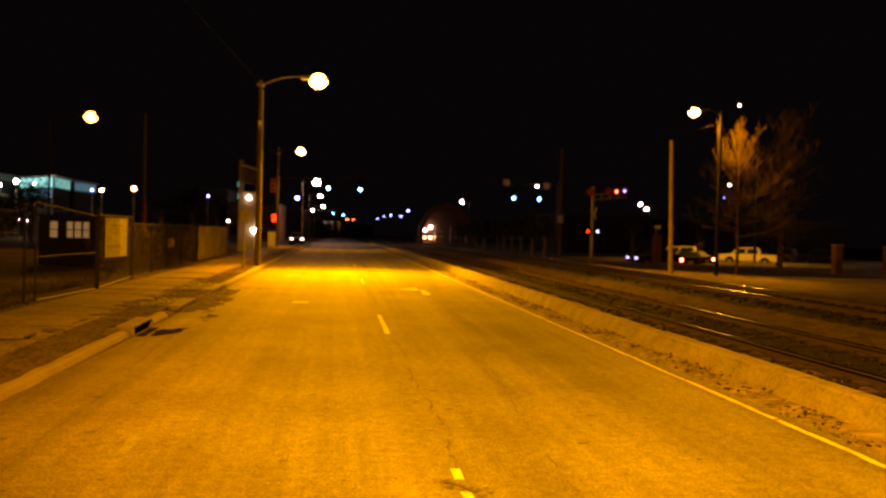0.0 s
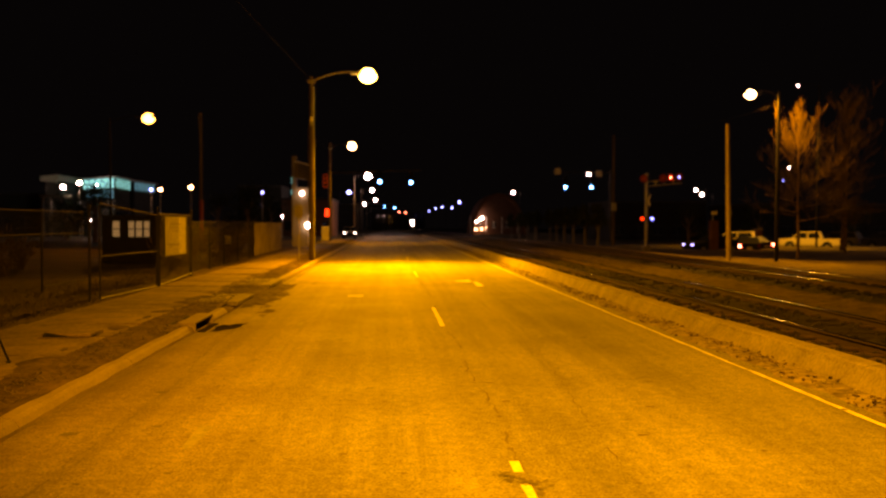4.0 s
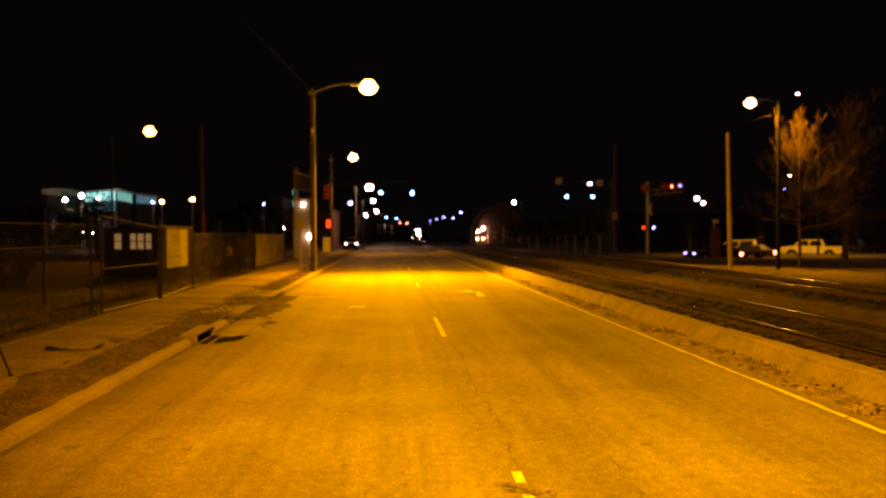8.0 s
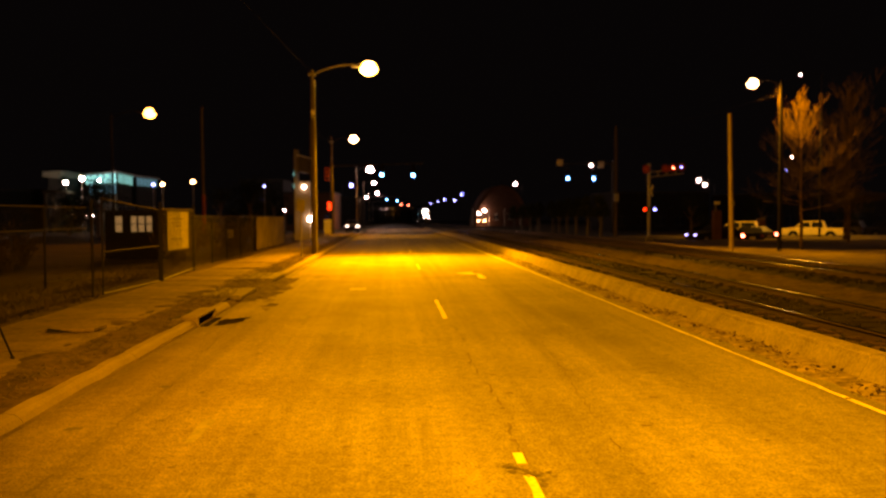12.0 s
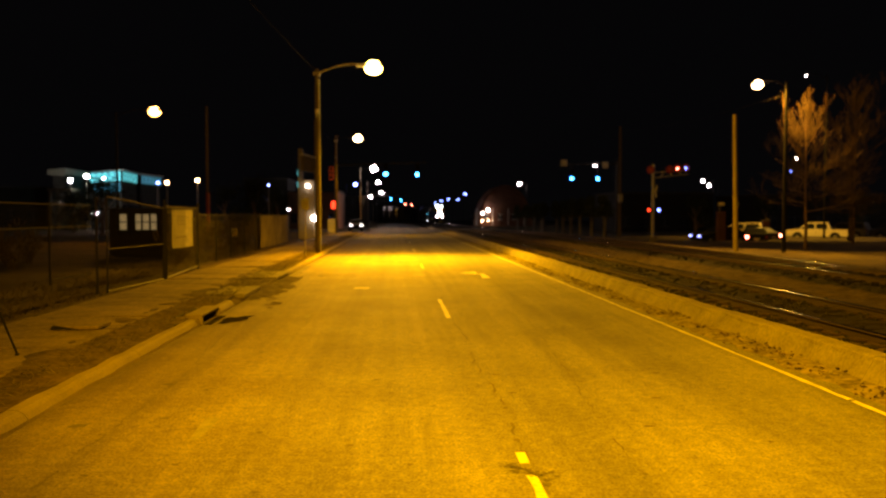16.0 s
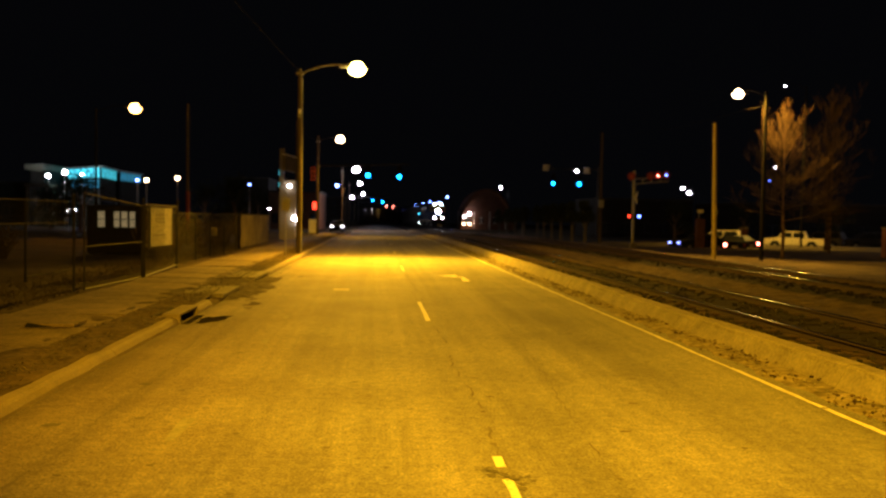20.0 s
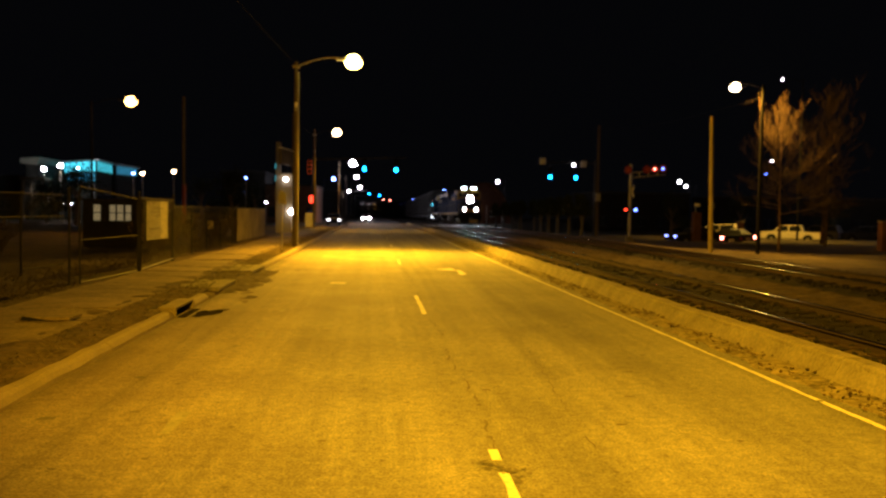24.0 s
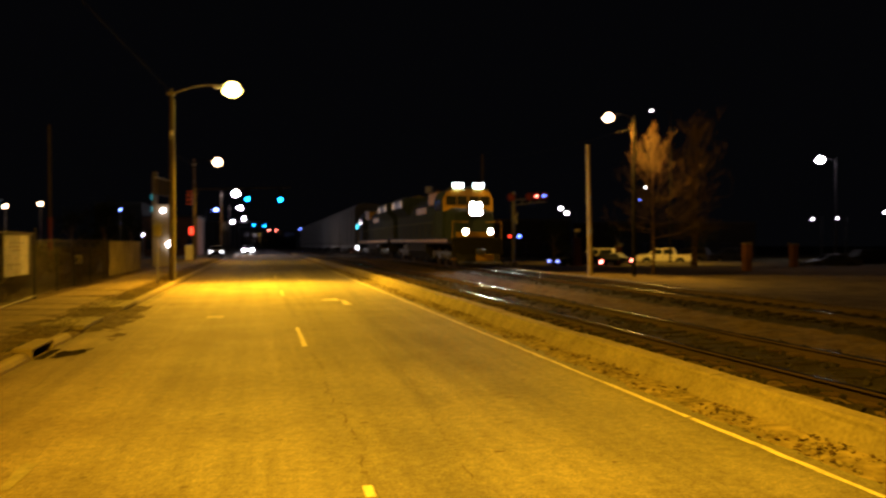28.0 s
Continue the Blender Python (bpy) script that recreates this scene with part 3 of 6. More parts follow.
rng = random.Random(4)
slab_meshes = []
for k in range(4):
    bm = boxes((0, 0, 0, 1.78, 1.48, 0.10), bevel=0.012)
    for v in bm.verts:
        v.co.z += 0.012 * noise.noise((v.co.x * 2 + k * 5, v.co.y * 2, k))
    me = bpy.data.meshes.new("slab")
    bm.to_mesh(me)
    bm.free()
    me.materials.append(SIDEWALK)
    slab_meshes.append(me)
for k, y in enumerate(steps(-12, 82.5, 1.5)):
    ob = new("slab", slab_meshes[k % 4])
    ob.parent = sidewalk
    ob.matrix_basis = pose(-4.82 + rng.uniform(-0.02, 0.02), y, 0.105 + fall(y) + rng.uniform(-0.008, 0.008), rng.uniform(-0.4, 0.4), rng.uniform(-0.5, 0.5), rng.uniform(-0.4, 0.4))
for y, sy in ((17.3, 1.9), (21.9, 2.3)):
    ob = part("apron_slab", boxes((-3.55, y, 0.096, 0.95, sy, 0.09), bevel=0.02), CONCRETE, sidewalk, "pale concrete slab across the planting strip")
lifted = thing("lifted_slab", "broken sidewalk slab tilted up at one edge with a dark gap", "slab", -4.45, 11.3, 0.15)
part("slab_top", boxes((0.0, 0.15, 0.045, 0.66, 0.5, 0.045), bevel=0.008), SIDEWALK, lifted)
# black triangle put in as the shade below the raised edge
gap = bmesh.new()
gap.faces.new([gap.verts.new(p) for p in ((-0.32, -0.12, 0.0), (0.2, -0.1, 0.0), (-0.28, -0.115, 0.085))])
part("gap", gap, BLACK, lifted, "black sheet for the shade under the raised edge")

lot = part("left_lot", rough_sheet(-120, -6.3, -40, 200, 60, 120, 0.1, 0.12, 0.3), LOT_DIRT)
tagged(lot, "rough dark vacant lot behind the fence", "ground", kind="structure")
tufts = bmesh.new()
rng = random.Random(8)
for k in range(7000):
    if rng.random() < 0.62:
        y, hgt = 7 + 41 * rng.random() ** 1.4, 0.03 + 0.13 * rng.random() ** 2
        x = (-5.85 if y < 16.4 else -6.3) - abs(rng.gauss(0, 1.2))
    else:
        x, y, hgt = rng.uniform(-3.95, -3.3), rng.uniform(4, 40), rng.uniform(0.02, 0.06)
    a, lean = rng.uniform(0, 6.3), rng.uniform(-0.12, 0.12)
    base = 0.14
    for b in range(3):
        ang = a + b * 2.1
        w = 0.008 if x < -5 else 0.005
        c, s = math.cos(ang), math.sin(ang)
        tip = (x + c * hgt * 0.5 + lean, y + s * hgt * 0.5, base + hgt)
        tufts.faces.new([tufts.verts.new(p) for p in ((x - s * w, y + c * w, base), (x + s * w, y - c * w, base), tip)])
for k in range(3800):
    x, y = 15.4 + 10.0 * rng.random(), 22 + 42 * rng.random() ** 1.3
    hgt, ang = rng.uniform(0.04, 0.16), rng.uniform(0, 6.3)
    base = (-0.2 if x < 17 else -0.2 - 0.55 * min(1.0, (x - 17) / 5.0)) + fall(y)
    c, s = math.cos(ang), math.sin(ang)
    tufts.faces.new([tufts.verts.new(p) for p in ((x - s * 0.03, y + c * 0.03, base - 0.04), (x + s * 0.03, y - c * 0.03, base - 0.04), (x + c * 0.08, y + s * 0.08, base + hgt))])
tagged(part("dry_grass", tufts, GRASS), "tufts of dry grass along the fence and verge", "grass", kind="stuff")
litter = bmesh.new()
for k in range(700):
    x, y = rng.uniform(LINE_X + 0.15, WALL_X - 0.02), 4 + 40 * rng.random() ** 1.6
    r = 0.006 + 0.02 * rng.random() ** 3
    box(litter, x, y, 0.03 + 0.06 * max(0, x - LINE_X - 0.2), r * 2, r * 1.4, r, turn=pose(0, 0, 0, rng.uniform(-20, 20), rng.uniform(-20, 20), rng.uniform(0, 180)))
clods = bmesh.new()
for k in range(1900):
    x, y = LINE_X + 0.12 + 0.5 * rng.random() ** 0.8, 4 + 40 * rng.random() ** 1.5
    if noise.noise((x * 3, y * 0.9, 9.0)) > -0.05:
        r = 0.004 + 0.012 * rng.random() ** 2
        box(clods, x, y, 0.03 + 0.07 * max(0, x - LINE_X - 0.2), r * 2.4, r * 2.8, r * 0.7, turn=pose(0, 0, 0, rng.uniform(-30, 30), rng.uniform(-30, 30), rng.uniform(0, 180)))
tagged(part("dirt_clods", clods, DIRT), "dark clods of dirt and dead leaves along the low wall", "debris", kind="stuff")
for k in range(12):
    cy = 4.5 + 22 * rng.random() ** 1.3
    blot("line_chip", LINE_X + rng.uniform(-0.03, 0.03), cy, rng.uniform(0.012, 0.03), rng.uniform(0.015, 0.05), PATCH, "chip worn out of the edge line", 0.0075, k + 40)
tagged(part("gravel_and_litter", litter, CONCRETE), "loose stones and litter along the road edges", "gravel", kind="stuff")

# ---- right kerb wall and the railway ----
wall = tagged(new("kerb_wall"), "low weathered concrete wall beside the railway", "kerb", kind="structure")
for a, b in zip(steps(-20, 120, 4.0), steps(-20, 120, 4.0)[1:]):
    w = [(WALL_X - 0.1, -0.15), (WALL_X - 0.09, 0.03), (WALL_X - 0.04, 0.12), (WALL_X + 0.01, 0.21), (WALL_X + 0.025, 0.25), (WALL_X + 0.06, 0.27), (WALL_X + 0.27, 0.268), (WALL_X + 0.3, -0.15)]
    jig = rng.uniform(-0.012, 0.012)
    bm = sweep([(x + jig, z + jig) for x, z in w], steps(a, b - 0.015, 0.14 if a < 50 else 2.0), True)
    for v in bm.verts:
        v.co.x += 0.012 * noise.noise((v.co.y * 2.2, v.co.z * 5, 2.0)) + 0.015 * noise.noise((v.co.y * 7, v.co.z * 9, 4.0))
        v.co.z += 0.007 * noise.noise((v.co.y * 1.7, v.co.x * 5, 7.0))
    part("wall_segment", bm, CONCRETE, wall)


def bed_height(x):
    for a, b, za, zb in ((5.25, 5.6, 0.2, 0.17), (5.6, 8.0, 0.15, 0.15), (8.0, 9.4, 0.14, 0.0), (9.4, 10.4, 0.0, 0.1), (10.4, 14.0, 0.14, 0.14), (14.0, 15.2, 0.14, -0.2)):
        if a <= x <= b:
            return za + (zb - za) * (x - a) / (b - a)
    return -0.2


for name, x0, x1, mat_, text in (("track_edge", 5.28, 5.85, TRACK_DIRT, "dirt behind the low wall"), ("track_bed", 5.85, 8.55, OILY, "dark oily ballast under the railway track"), ("track_gap", 8.55, 10.3, TRACK_DIRT, "strip of dirt between the railway tracks"),
                                 ("track_bed", 10.3, 13.9, OILY, "dark oily ballast under the railway track"), ("track_edge", 13.9, 15.3, TRACK_DIRT, "dirt shoulder of the railway")):
    bed = part(name, rough_sheet(x0, x1, -20, 160, 14, 600, bed_height, 0.05, 3.0), mat_)
    tagged(bed, text, "ballast", kind="structure")
bed_far = part("track_bed_far", rough_sheet(5.28, 15.3, 160, FAR, 20, 60, bed_height, 0.0), OILY)
tagged(bed_far, "dark stone ballast far along the railway", "ballast", kind="structure")
stones = bmesh.new()
for k in range(2600):
    x = rng.choice((rng.uniform(5.35, 8.4), rng.uniform(10.4, 13.8)))
    y = 5 + 45 * rng.random() ** 1.7
    r = rng.uniform(0.02, 0.045)
    box(stones, x, y, bed_height(x) + 0.02, r * 2, r * 1.6, r * 1.4, turn=pose(0, 0, 0, rng.uniform(0, 90), rng.uniform(0, 90), rng.uniform(0, 180)))
tagged(part("ballast_stones", stones, OILY), "loose ballast stones round the sleepers", "ballast", kind="stuff")

TRACKS = (6.72, 12.08)
tie_bm = boxes((0, 0, 0, 2.55, 0.23, 0.16), bevel=0.012)
tie_mesh = bpy.data.meshes.new("sleeper")
tie_bm.to_mesh(tie_mesh)
tie_bm.free()
tie_mesh.materials.append(TIE)
for number, tx in enumerate(TRACKS):
    track = tagged(new("railway_track"), "railway track with worn steel rails on timber sleepers", "railway track", "railway tracks", "structure")
    for s in (-0.7525, 0.7525):
        web = [(-0.075, 0.13), (0.075, 0.13), (0.07, 0.142), (0.012, 0.165), (0.012, 0.255), (0.036, 0.268), (0.036, 0.292), (-0.036, 0.292), (-0.036, 0.268), (-0.012, 0.255), (-0.012, 0.165), (-0.07, 0.142)]
        ys = [-20, 20, 60, 80, 100, 150, 250, 400, FAR]
        part("rail", sweep([(tx + s + x, z) for x, z in web], ys, True), RUST, track)
        crown = [(tx + s - 0.036 * math.cos(math.pi * k / 12), 0.284 + 0.016 * math.sin(math.pi * k / 12) ** 0.7) for k in range(13)]
        part("rail_head", sweep(crown, ys), RAIL_TOP, track, "polished running surface", smooth=True)
    for y in steps(4.0, 62.0, 0.52):
        ob = new("sleeper", tie_mesh)
        ob.parent = track
        ob.matrix_basis = pose(tx + rng.uniform(-0.05, 0.05), y + rng.uniform(-0.03, 0.03), 0.085 + rng.uniform(-0.012, 0.012), 0, 0, rng.uniform(-1.2, 1.2))
    more = bmesh.new()
    for y in steps(62.6, 110, 0.52):
        box(more, tx, y, 0.085 + fall(y), 2.55, 0.23, 0.16)
    tagged(part("far_sleepers", more, TIE, track), kind="stuff")
    plates = bmesh.new()
    for y in steps(4.0, 62.0, 0.52):
        for s in (-0.7525, 0.7525):
            box(plates, tx + s, y, 0.176, 0.34, 0.18, 0.022)
    tagged(part("tie_plates", plates, RUST, track), kind="stuff")

# ---- the land beyond the railway ----
def east_height(x):
    return -0.2 if x < 17 else -0.2 - 0.55 * min(1.0, (x - 17) / 5.0)


east = part("east_verge", rough_sheet(15.2, 26.0, -20, 170, 20, 160, east_height, 0.08, 0.8), GRASS)
tagged(east, "rough grass and dirt beyond the railway", "ground", kind="structure")
east_lot = part("east_parking_lot", rough_sheet(25.9, 120, -20, 170, 20, 30, -0.77, 0.0), LOT_ASPHALT)
tagged(east_lot, "dark asphalt parking lot beyond the railway", "parking lot", kind="structure")
east_kerb = tagged(new("east_kerb"), "pale concrete kerb of the parking lot", "kerb", kind="structure")
for a, b in zip(steps(30, 110, 5), steps(30, 110, 5)[1:]):
    part("kerb_stone", sweep([(16.4, -0.3), (16.4, -0.06), (16.65, -0.05), (16.65, -0.3)], [a, b - 0.03], True), KERB_CONCRETE, east_kerb)
crossing = part("cross_street", boxes((-31.5, 92, -0.10 + fall(92), 56, 11, 0.25)), ASPHALT)
tagged(crossing, "cross street joining the road", "road", kind="structure")
side = part("side_street", boxes((-33, 180, -0.09 + fall(180), 60, 9, 0.2)), ASPHALT)
tagged(side, "side street meeting the far road", "road", kind="structure")
panel = thing("level_crossing_panel", "concrete level crossing panels between the rails", "level crossing", 0, 92, fall(92), kind="structure")
for tx in TRACKS:
    part("panel", boxes((tx, 0, 0.19, 1.2, 10, 0.19)), CONCRETE, panel)
part("panel", boxes((9.4, 0, 0.19, 3.3, 10, 0.19)), ASPHALT, panel)


# ---- street lamps and poles ----
def cobra_head(parent, x, y, z, dx, lens, scale=1.0):
    """A cobra-head luminaire: housing, drop lens and photocell."""
    s = scale
    bm = bmesh.new()
    box(bm, x, y, z + 0.09 * s, 0.72 * s, 0.34 * s, 0.16 * s, bevel=0.05 * s)
    box(bm, x - dx * 0.48 * s, y, z + 0.09 * s, 0.3 * s, 0.16 * s, 0.12 * s, bevel=0.03 * s)
    head = part("luminaire", bm, GREY_PAINT if lens is SODIUM_GLOW else BLACK, parent)
    bm = bmesh.new()
    bmesh.ops.create_uvsphere(bm, u_segments=16, v_segments=8, radius=1, matrix=Matrix.Translation((x + 0.03 * dx, y, z)) @ Matrix.Diagonal((0.33 * s, 0.28 * s, 0.27 * s, 1)))
    lens_part = part("lens", bm, lens, head, "glowing drop lens", smooth=True)
    lens_part.visible_shadow = False
    part("photocell", rod(bmesh.new(), (x, y, z + 0.16 * s), (x, y, z + 0.24 * s), 0.04 * s), GREY_PAINT, head)
    return head


def arm_curve(a, b, rise, n=7):
    a, b = Vector(a), Vector(b)
    return [a + (b - a) * (i / n) + Vector((0, 0, rise * math.sin(math.pi * i / n))) for i in range(n + 1)]


def street_lamp(px, py, lx, ly, lz, lens, label, wood=True, pole_top=None, base=0.0, scale=1.0, group="street lamps", radius=0.11):
    t = thing("street_lamp", label, "street lamp", px, py, base, group=group)
    top = (pole_top if pole_top else lz) - base
    bm = rod(bmesh.new(), (0, 0, -0.2), (0, 0, top), radius, radius * 0.68, 12)
    part("pole", bm, NEAR_WOOD if py < 40 else (WOOD_POLE if wood else BLACK), t)
    head_z = lz - base
    pts = arm_curve((0, 0, min(top - 0.2, head_z - 0.25)), (lx - px, ly - py, head_z + 0.09), 0.22)
    part("arm", pipe(pts, 0.034 if py < 40 else 0.026, 8), GALV if py < 40 else BLACK, t)
    d = 1 if lx > px else -1
    cobra_head(t, lx - px, ly - py, head_z, d, lens, scale)
    if wood:
        part("bracket", boxes((0.0, -0.02, min(top - 0.2, head_z - 0.25), 0.3, 0.34, 0.1)), GALV, t)
        part("cleat", boxes((0, -0.12, top - 2.0, 0.1, 0.1, 0.16)), GALV, t)
    return t


lamp_near = street_lamp(-3.36, 34.7, -0.95, 34.6, 8.1, SODIUM_GLOW, "tall weathered wooden pole with a lit sodium street lamp", pole_top=8.03, scale=1.15)
part("conduit", rod(bmesh.new(), (0.13, -0.08, 0.2), (0.11, -0.07, 7.6), 0.025), GREY_PAINT, lamp_near)
part("insulator", boxes((0.02, -0.16, 6.2, 0.12, 0.14, 0.2), bevel=0.02), WHITE_PAINT, lamp_near)
street_lamp(-3.55, 0.9, 0.4, 0.9, 8.2, SODIUM_GLOW, "wooden pole with a lit sodium street lamp over the road", pole_top=8.4, scale=1.0)
street_lamp(-5.4, 73.2, -3.42, 73.0, 8.74, SODIUM_FAR, "dark pole with a lit sodium street lamp", pole_top=9.0, scale=1.25)
street_lamp(-5.0, 115.3, -3.06, 115.0, 8.42, LAMP_GLOW, "distant pole with a bright street lamp", pole_top=8.7, base=fall(115), scale=1.5, group="distant street lamps")
street_lamp(-5.2, 150, -3.26, 150.0, 7.9, LAMP_GLOW, "distant pole with a bright street lamp", pole_top=8.2, base=fall(150), scale=1.0, group="distant street lamps")
street_lamp(-5.6, 200, -3.5, 200.0, 7.4, LAMP_GLOW, "distant pole with a bright street lamp", pole_top=7.7, base=fall(200), scale=1.0, group="distant street lamps")
street_lamp(-8.9, 230, -7.1, 230.0, 7.1, LAMP_GLOW, "distant pole with a bright street lamp", pole_top=7.4, base=fall(230), scale=1.2, group="distant street lamps")
street_lamp(-9.2, 150, -7.5, 150.0, 7.45, COOL_GLOW, "distant pole with a bluish street lamp", wood=False, pole_top=7.6, base=fall(150), scale=1.1, group="distant street lamps")
for lx, ly, lz in ((20.4, 230, 7.8), (23.0, 290, 7.3), (22.1, 330, 8.3), (23.4, 400, 8.9), (24.0, 480, 8.9)):
    street_lamp(lx + 1.6, ly, lx, ly, lz, COOL_GLOW, "distant pole with a bluish street lamp", wood=False, pole_top=lz + 0.2, base=fall(ly), scale=1.0, group="distant street lamps")
street_lamp(21.25, 42.2, 20.03, 43.0, 8.95, SODIUM_FAR, "slim dark pole with a lit sodium lamp beyond the railway", wood=False, pole_top=9.0, base=-0.7, scale=0.95, radius=0.12)
street_lamp(-17.2, 50.4, -14.78, 50.0, 8.1, ORANGE_GLOW, "dark pole with a lit orange lamp over the vacant lot", wood=False, pole_top=8.1, scale=1.15, radius=0.09)
street_lamp(34.8, 210, 33.0, 210, 9.95, LAMP_GLOW, "distant pole with a white street lamp", wood=False, pole_top=10.2, base=-1.2, scale=1.1, group="distant street lamps")
for lx, ly, lz in ((60.5, 150, 7.4), (60.05, 152, 8.4)):
    street_lamp(lx + 2, ly, lx, ly, lz, WHITE_GLOW, "distant pole with a white parking lot lamp", wood=False, pole_top=lz + 0.2, base=-1.2, scale=1.0, group="parking lot lamps")
street_lamp(39.0, 70, 37.04, 70, 14.3, WHITE_GLOW, "very tall dark mast with a small white lamp", wood=False, pole_top=14.4, base=-0.8, scale=0.28, group="parking lot lamps")
street_lamp(43.0, 80, 41.53, 80, 7.6, WHITE_GLOW, "slim pole with a small white lamp behind the trees", wood=False, pole_top=7.7, base=-0.8, scale=0.3, group="parking lot lamps")


street_lamp(42.2, 80, 40.92, 80, 6.25, BLUE_GLOW, "slim pole with a small bluish lamp behind the trees", wood=False, pole_top=6.4, base=-0.8, scale=0.3, group="parking lot lamps")
street_lamp(61.7, 75, 59.7, 75, 10.6, LAMP_GLOW, "tall mast with a white parking lot lamp", wood=False, pole_top=10.8, base=-0.8, scale=1.2, group="parking lot lamps")
for lx, ly, lz, k in ((66.0, 80, 4.4, 0.4), (72.6, 80, 5.2, 0.5), (62.7, 80, 4.3, 0.3)):
    street_lamp(lx + 1.2, ly, lx, ly, lz, WHITE_GLOW, "slim pole with a small white lamp behind the lot", wood=False, pole_top=lz + 0.2, base=-0.8, scale=k, group="parking lot lamps")


def lot_lamp(x, y, z, lens, size, base=0.1):
    """A post-top lamp of the far lot."""
    t = thing("lot_lamp", "slim pale post with a lit lamp in the far lot", "lamp", x, y, base, group="lot lamps")
    part("post", rod(bmesh.new(), (0, 0, -0.2), (0, 0, z - base), 0.06, 0.045, 8), GALV, t)
    size *= 0.56
    part("cap", rod(bmesh.new(), (0, 0, z - base + size * 0.7), (0, 0, z - base + size * 0.95), size, size * 0.3, 12), GREY_PAINT, t)
    bm = bmesh.new()
    bmesh.ops.create_uvsphere(bm, u_segments=12, v_segments=8, radius=size, matrix=Matrix.Translation((0, 0, z - base)) @ Matrix.Diagonal((1, 1, 0.85, 1)))
    part("globe", bm, lens, t, "glowing globe", smooth=True)
    return t


for x, y, z, lens, size in ((-19.42, 80, 4.94, SODIUM_FAR, 0.38), (-23.79, 85, 4.89, SODIUM_FAR, 0.38), (-24.9, 85.6, 4.9, COOL_GLOW, 0.28), (-36.85, 93, 5.45, LAMP_GLOW, 0.4),
                            (-35.4, 94, 5.95, LAMP_GLOW, 0.42), (-11.67, 75, 4.28, COOL_GLOW, 0.22), (-11.9, 75.5, 1.15, COOL_GLOW, 0.14), (-12.9, 98, 2.2, LAMP_GLOW, 0.2), (-34.2, 96, 5.8, LAMP_GLOW, 0.22), (-29.86, 80, 1.75, LAMP_GLOW, 0.16), (-29.16, 80, 1.62, LAMP_GLOW, 0.14)):
    lot_lamp(x - 0.12, y, z + 0.25, lens, size)


def bare_pole(x, y, top, base, label, radius=0.14, lean=0.0):
    t = thing("utility_pole", label, "pole", x, y, base, group="utility poles")
    part("pole", rod(bmesh.new(), (0, 0, -0.3), (lean, 0, top - base), radius, radius * 0.7, 12), LIT_POLE_WOOD if y == 40 else WOOD_POLE, t)
    return t


stub = bare_pole(17.6, 40, 6.91, -0.3, "cut-off wooden pole lit yellow beyond the railway", 0.125, -0.18)
part("junction_box", boxes((-0.02, -0.16, 2.6, 0.1, 0.1, 0.25)), GALV, stub)
part("cleat", boxes((-0.1, -0.14, 4.4, 0.06, 0.08, 0.2)), GALV, stub)
tall = bare_pole(21.5, 75, 10.2, -0.75, "tall dark wooden utility pole", 0.17)
part("meter_box", boxes((0, -0.2, 4.1, 0.45, 0.22, 0.75), bevel=0.03), GREY_PAINT, tall)
for x, y, top in ((-6.0, 60, 8.8), (-9.75, 42.0, 7.4)):
    pole = bare_pole(x, y, top, 0.0, "dark wooden utility pole behind the fence", 0.09)
    if y < 50:
        # red sleeve gives this pole its reddish lower part
        part("red_sleeve", rod(bmesh.new(), (0.02, -0.02, 0.9), (0.02, -0.02, 2.9), 0.1, seg=12), RED_PAINT, pole, "dull red sleeve round the pole's foot")

wires = []
for a, b, sag in (((-3.36, 34.7, 7.9), (-9.5, 4.0, 13.2), 0.4), ((-3.36, 34.7, 7.4), (-6.0, 60, 7.9), 0.3), ((-6.0, 60, 8.5), (-5.4, 73.2, 8.5), 0.2), ((21.5, 75, 9.8), (21.25, 42.2, 8.3), 0.4)):
    a, b = Vector(a), Vector(b)
    pts = [a.lerp(b, i / 10) - Vector((0, 0, sag * math.sin(math.pi * i / 10))) for i in range(11)]
    w = tagged(part("overhead_wire", pipe(pts, 0.008, 5), BLACK), "thin dark overhead wire between poles", "wire", "overhead wires")


# ---- traffic signals ----
def signal_head(parent, x, y, z, lit=2, lens=GREEN_GLOW, facing=-1, name="signal_head", body=None, big=1.0):
    """A three-section signal. lit: 0 the top, 2 the bottom section."""
    head = part(name, boxes((x, y, z, 0.36 * big, 0.22, 1.08 * big), bevel=0.03), body or BLACK, parent, "dark three-section signal head")
    for k in range(3):
        cz = z + (1 - k) * 0.35 * big
        f = y + facing * 0.115
        bm = rod(bmesh.new(), (x, f, cz), (x, f + facing * 0.03, cz), 0.15 * big, 0.14 * big, 18)
        part("lens", bm, lens if k == lit else BLACK, head, "glowing signal lens" if k == lit else "unlit lens")
        visor = bmesh.new()
        for i in range(9):
            a0, a1 = math.pi * (-0.1 + 1.2 * i / 9), math.pi * (-0.1 + 1.2 * (i + 1) / 9)
            r = 0.165 * big
            q = [(x + r * math.cos(a), yy, cz + r * math.sin(a)) for yy, a in ((f, a0), (f + facing * 0.24, a0), (f + facing * 0.24, a1), (f, a1))]
            visor.faces.new([visor.verts.new(p) for p in q])
        part("visor", visor, BLACK, head)
    return head


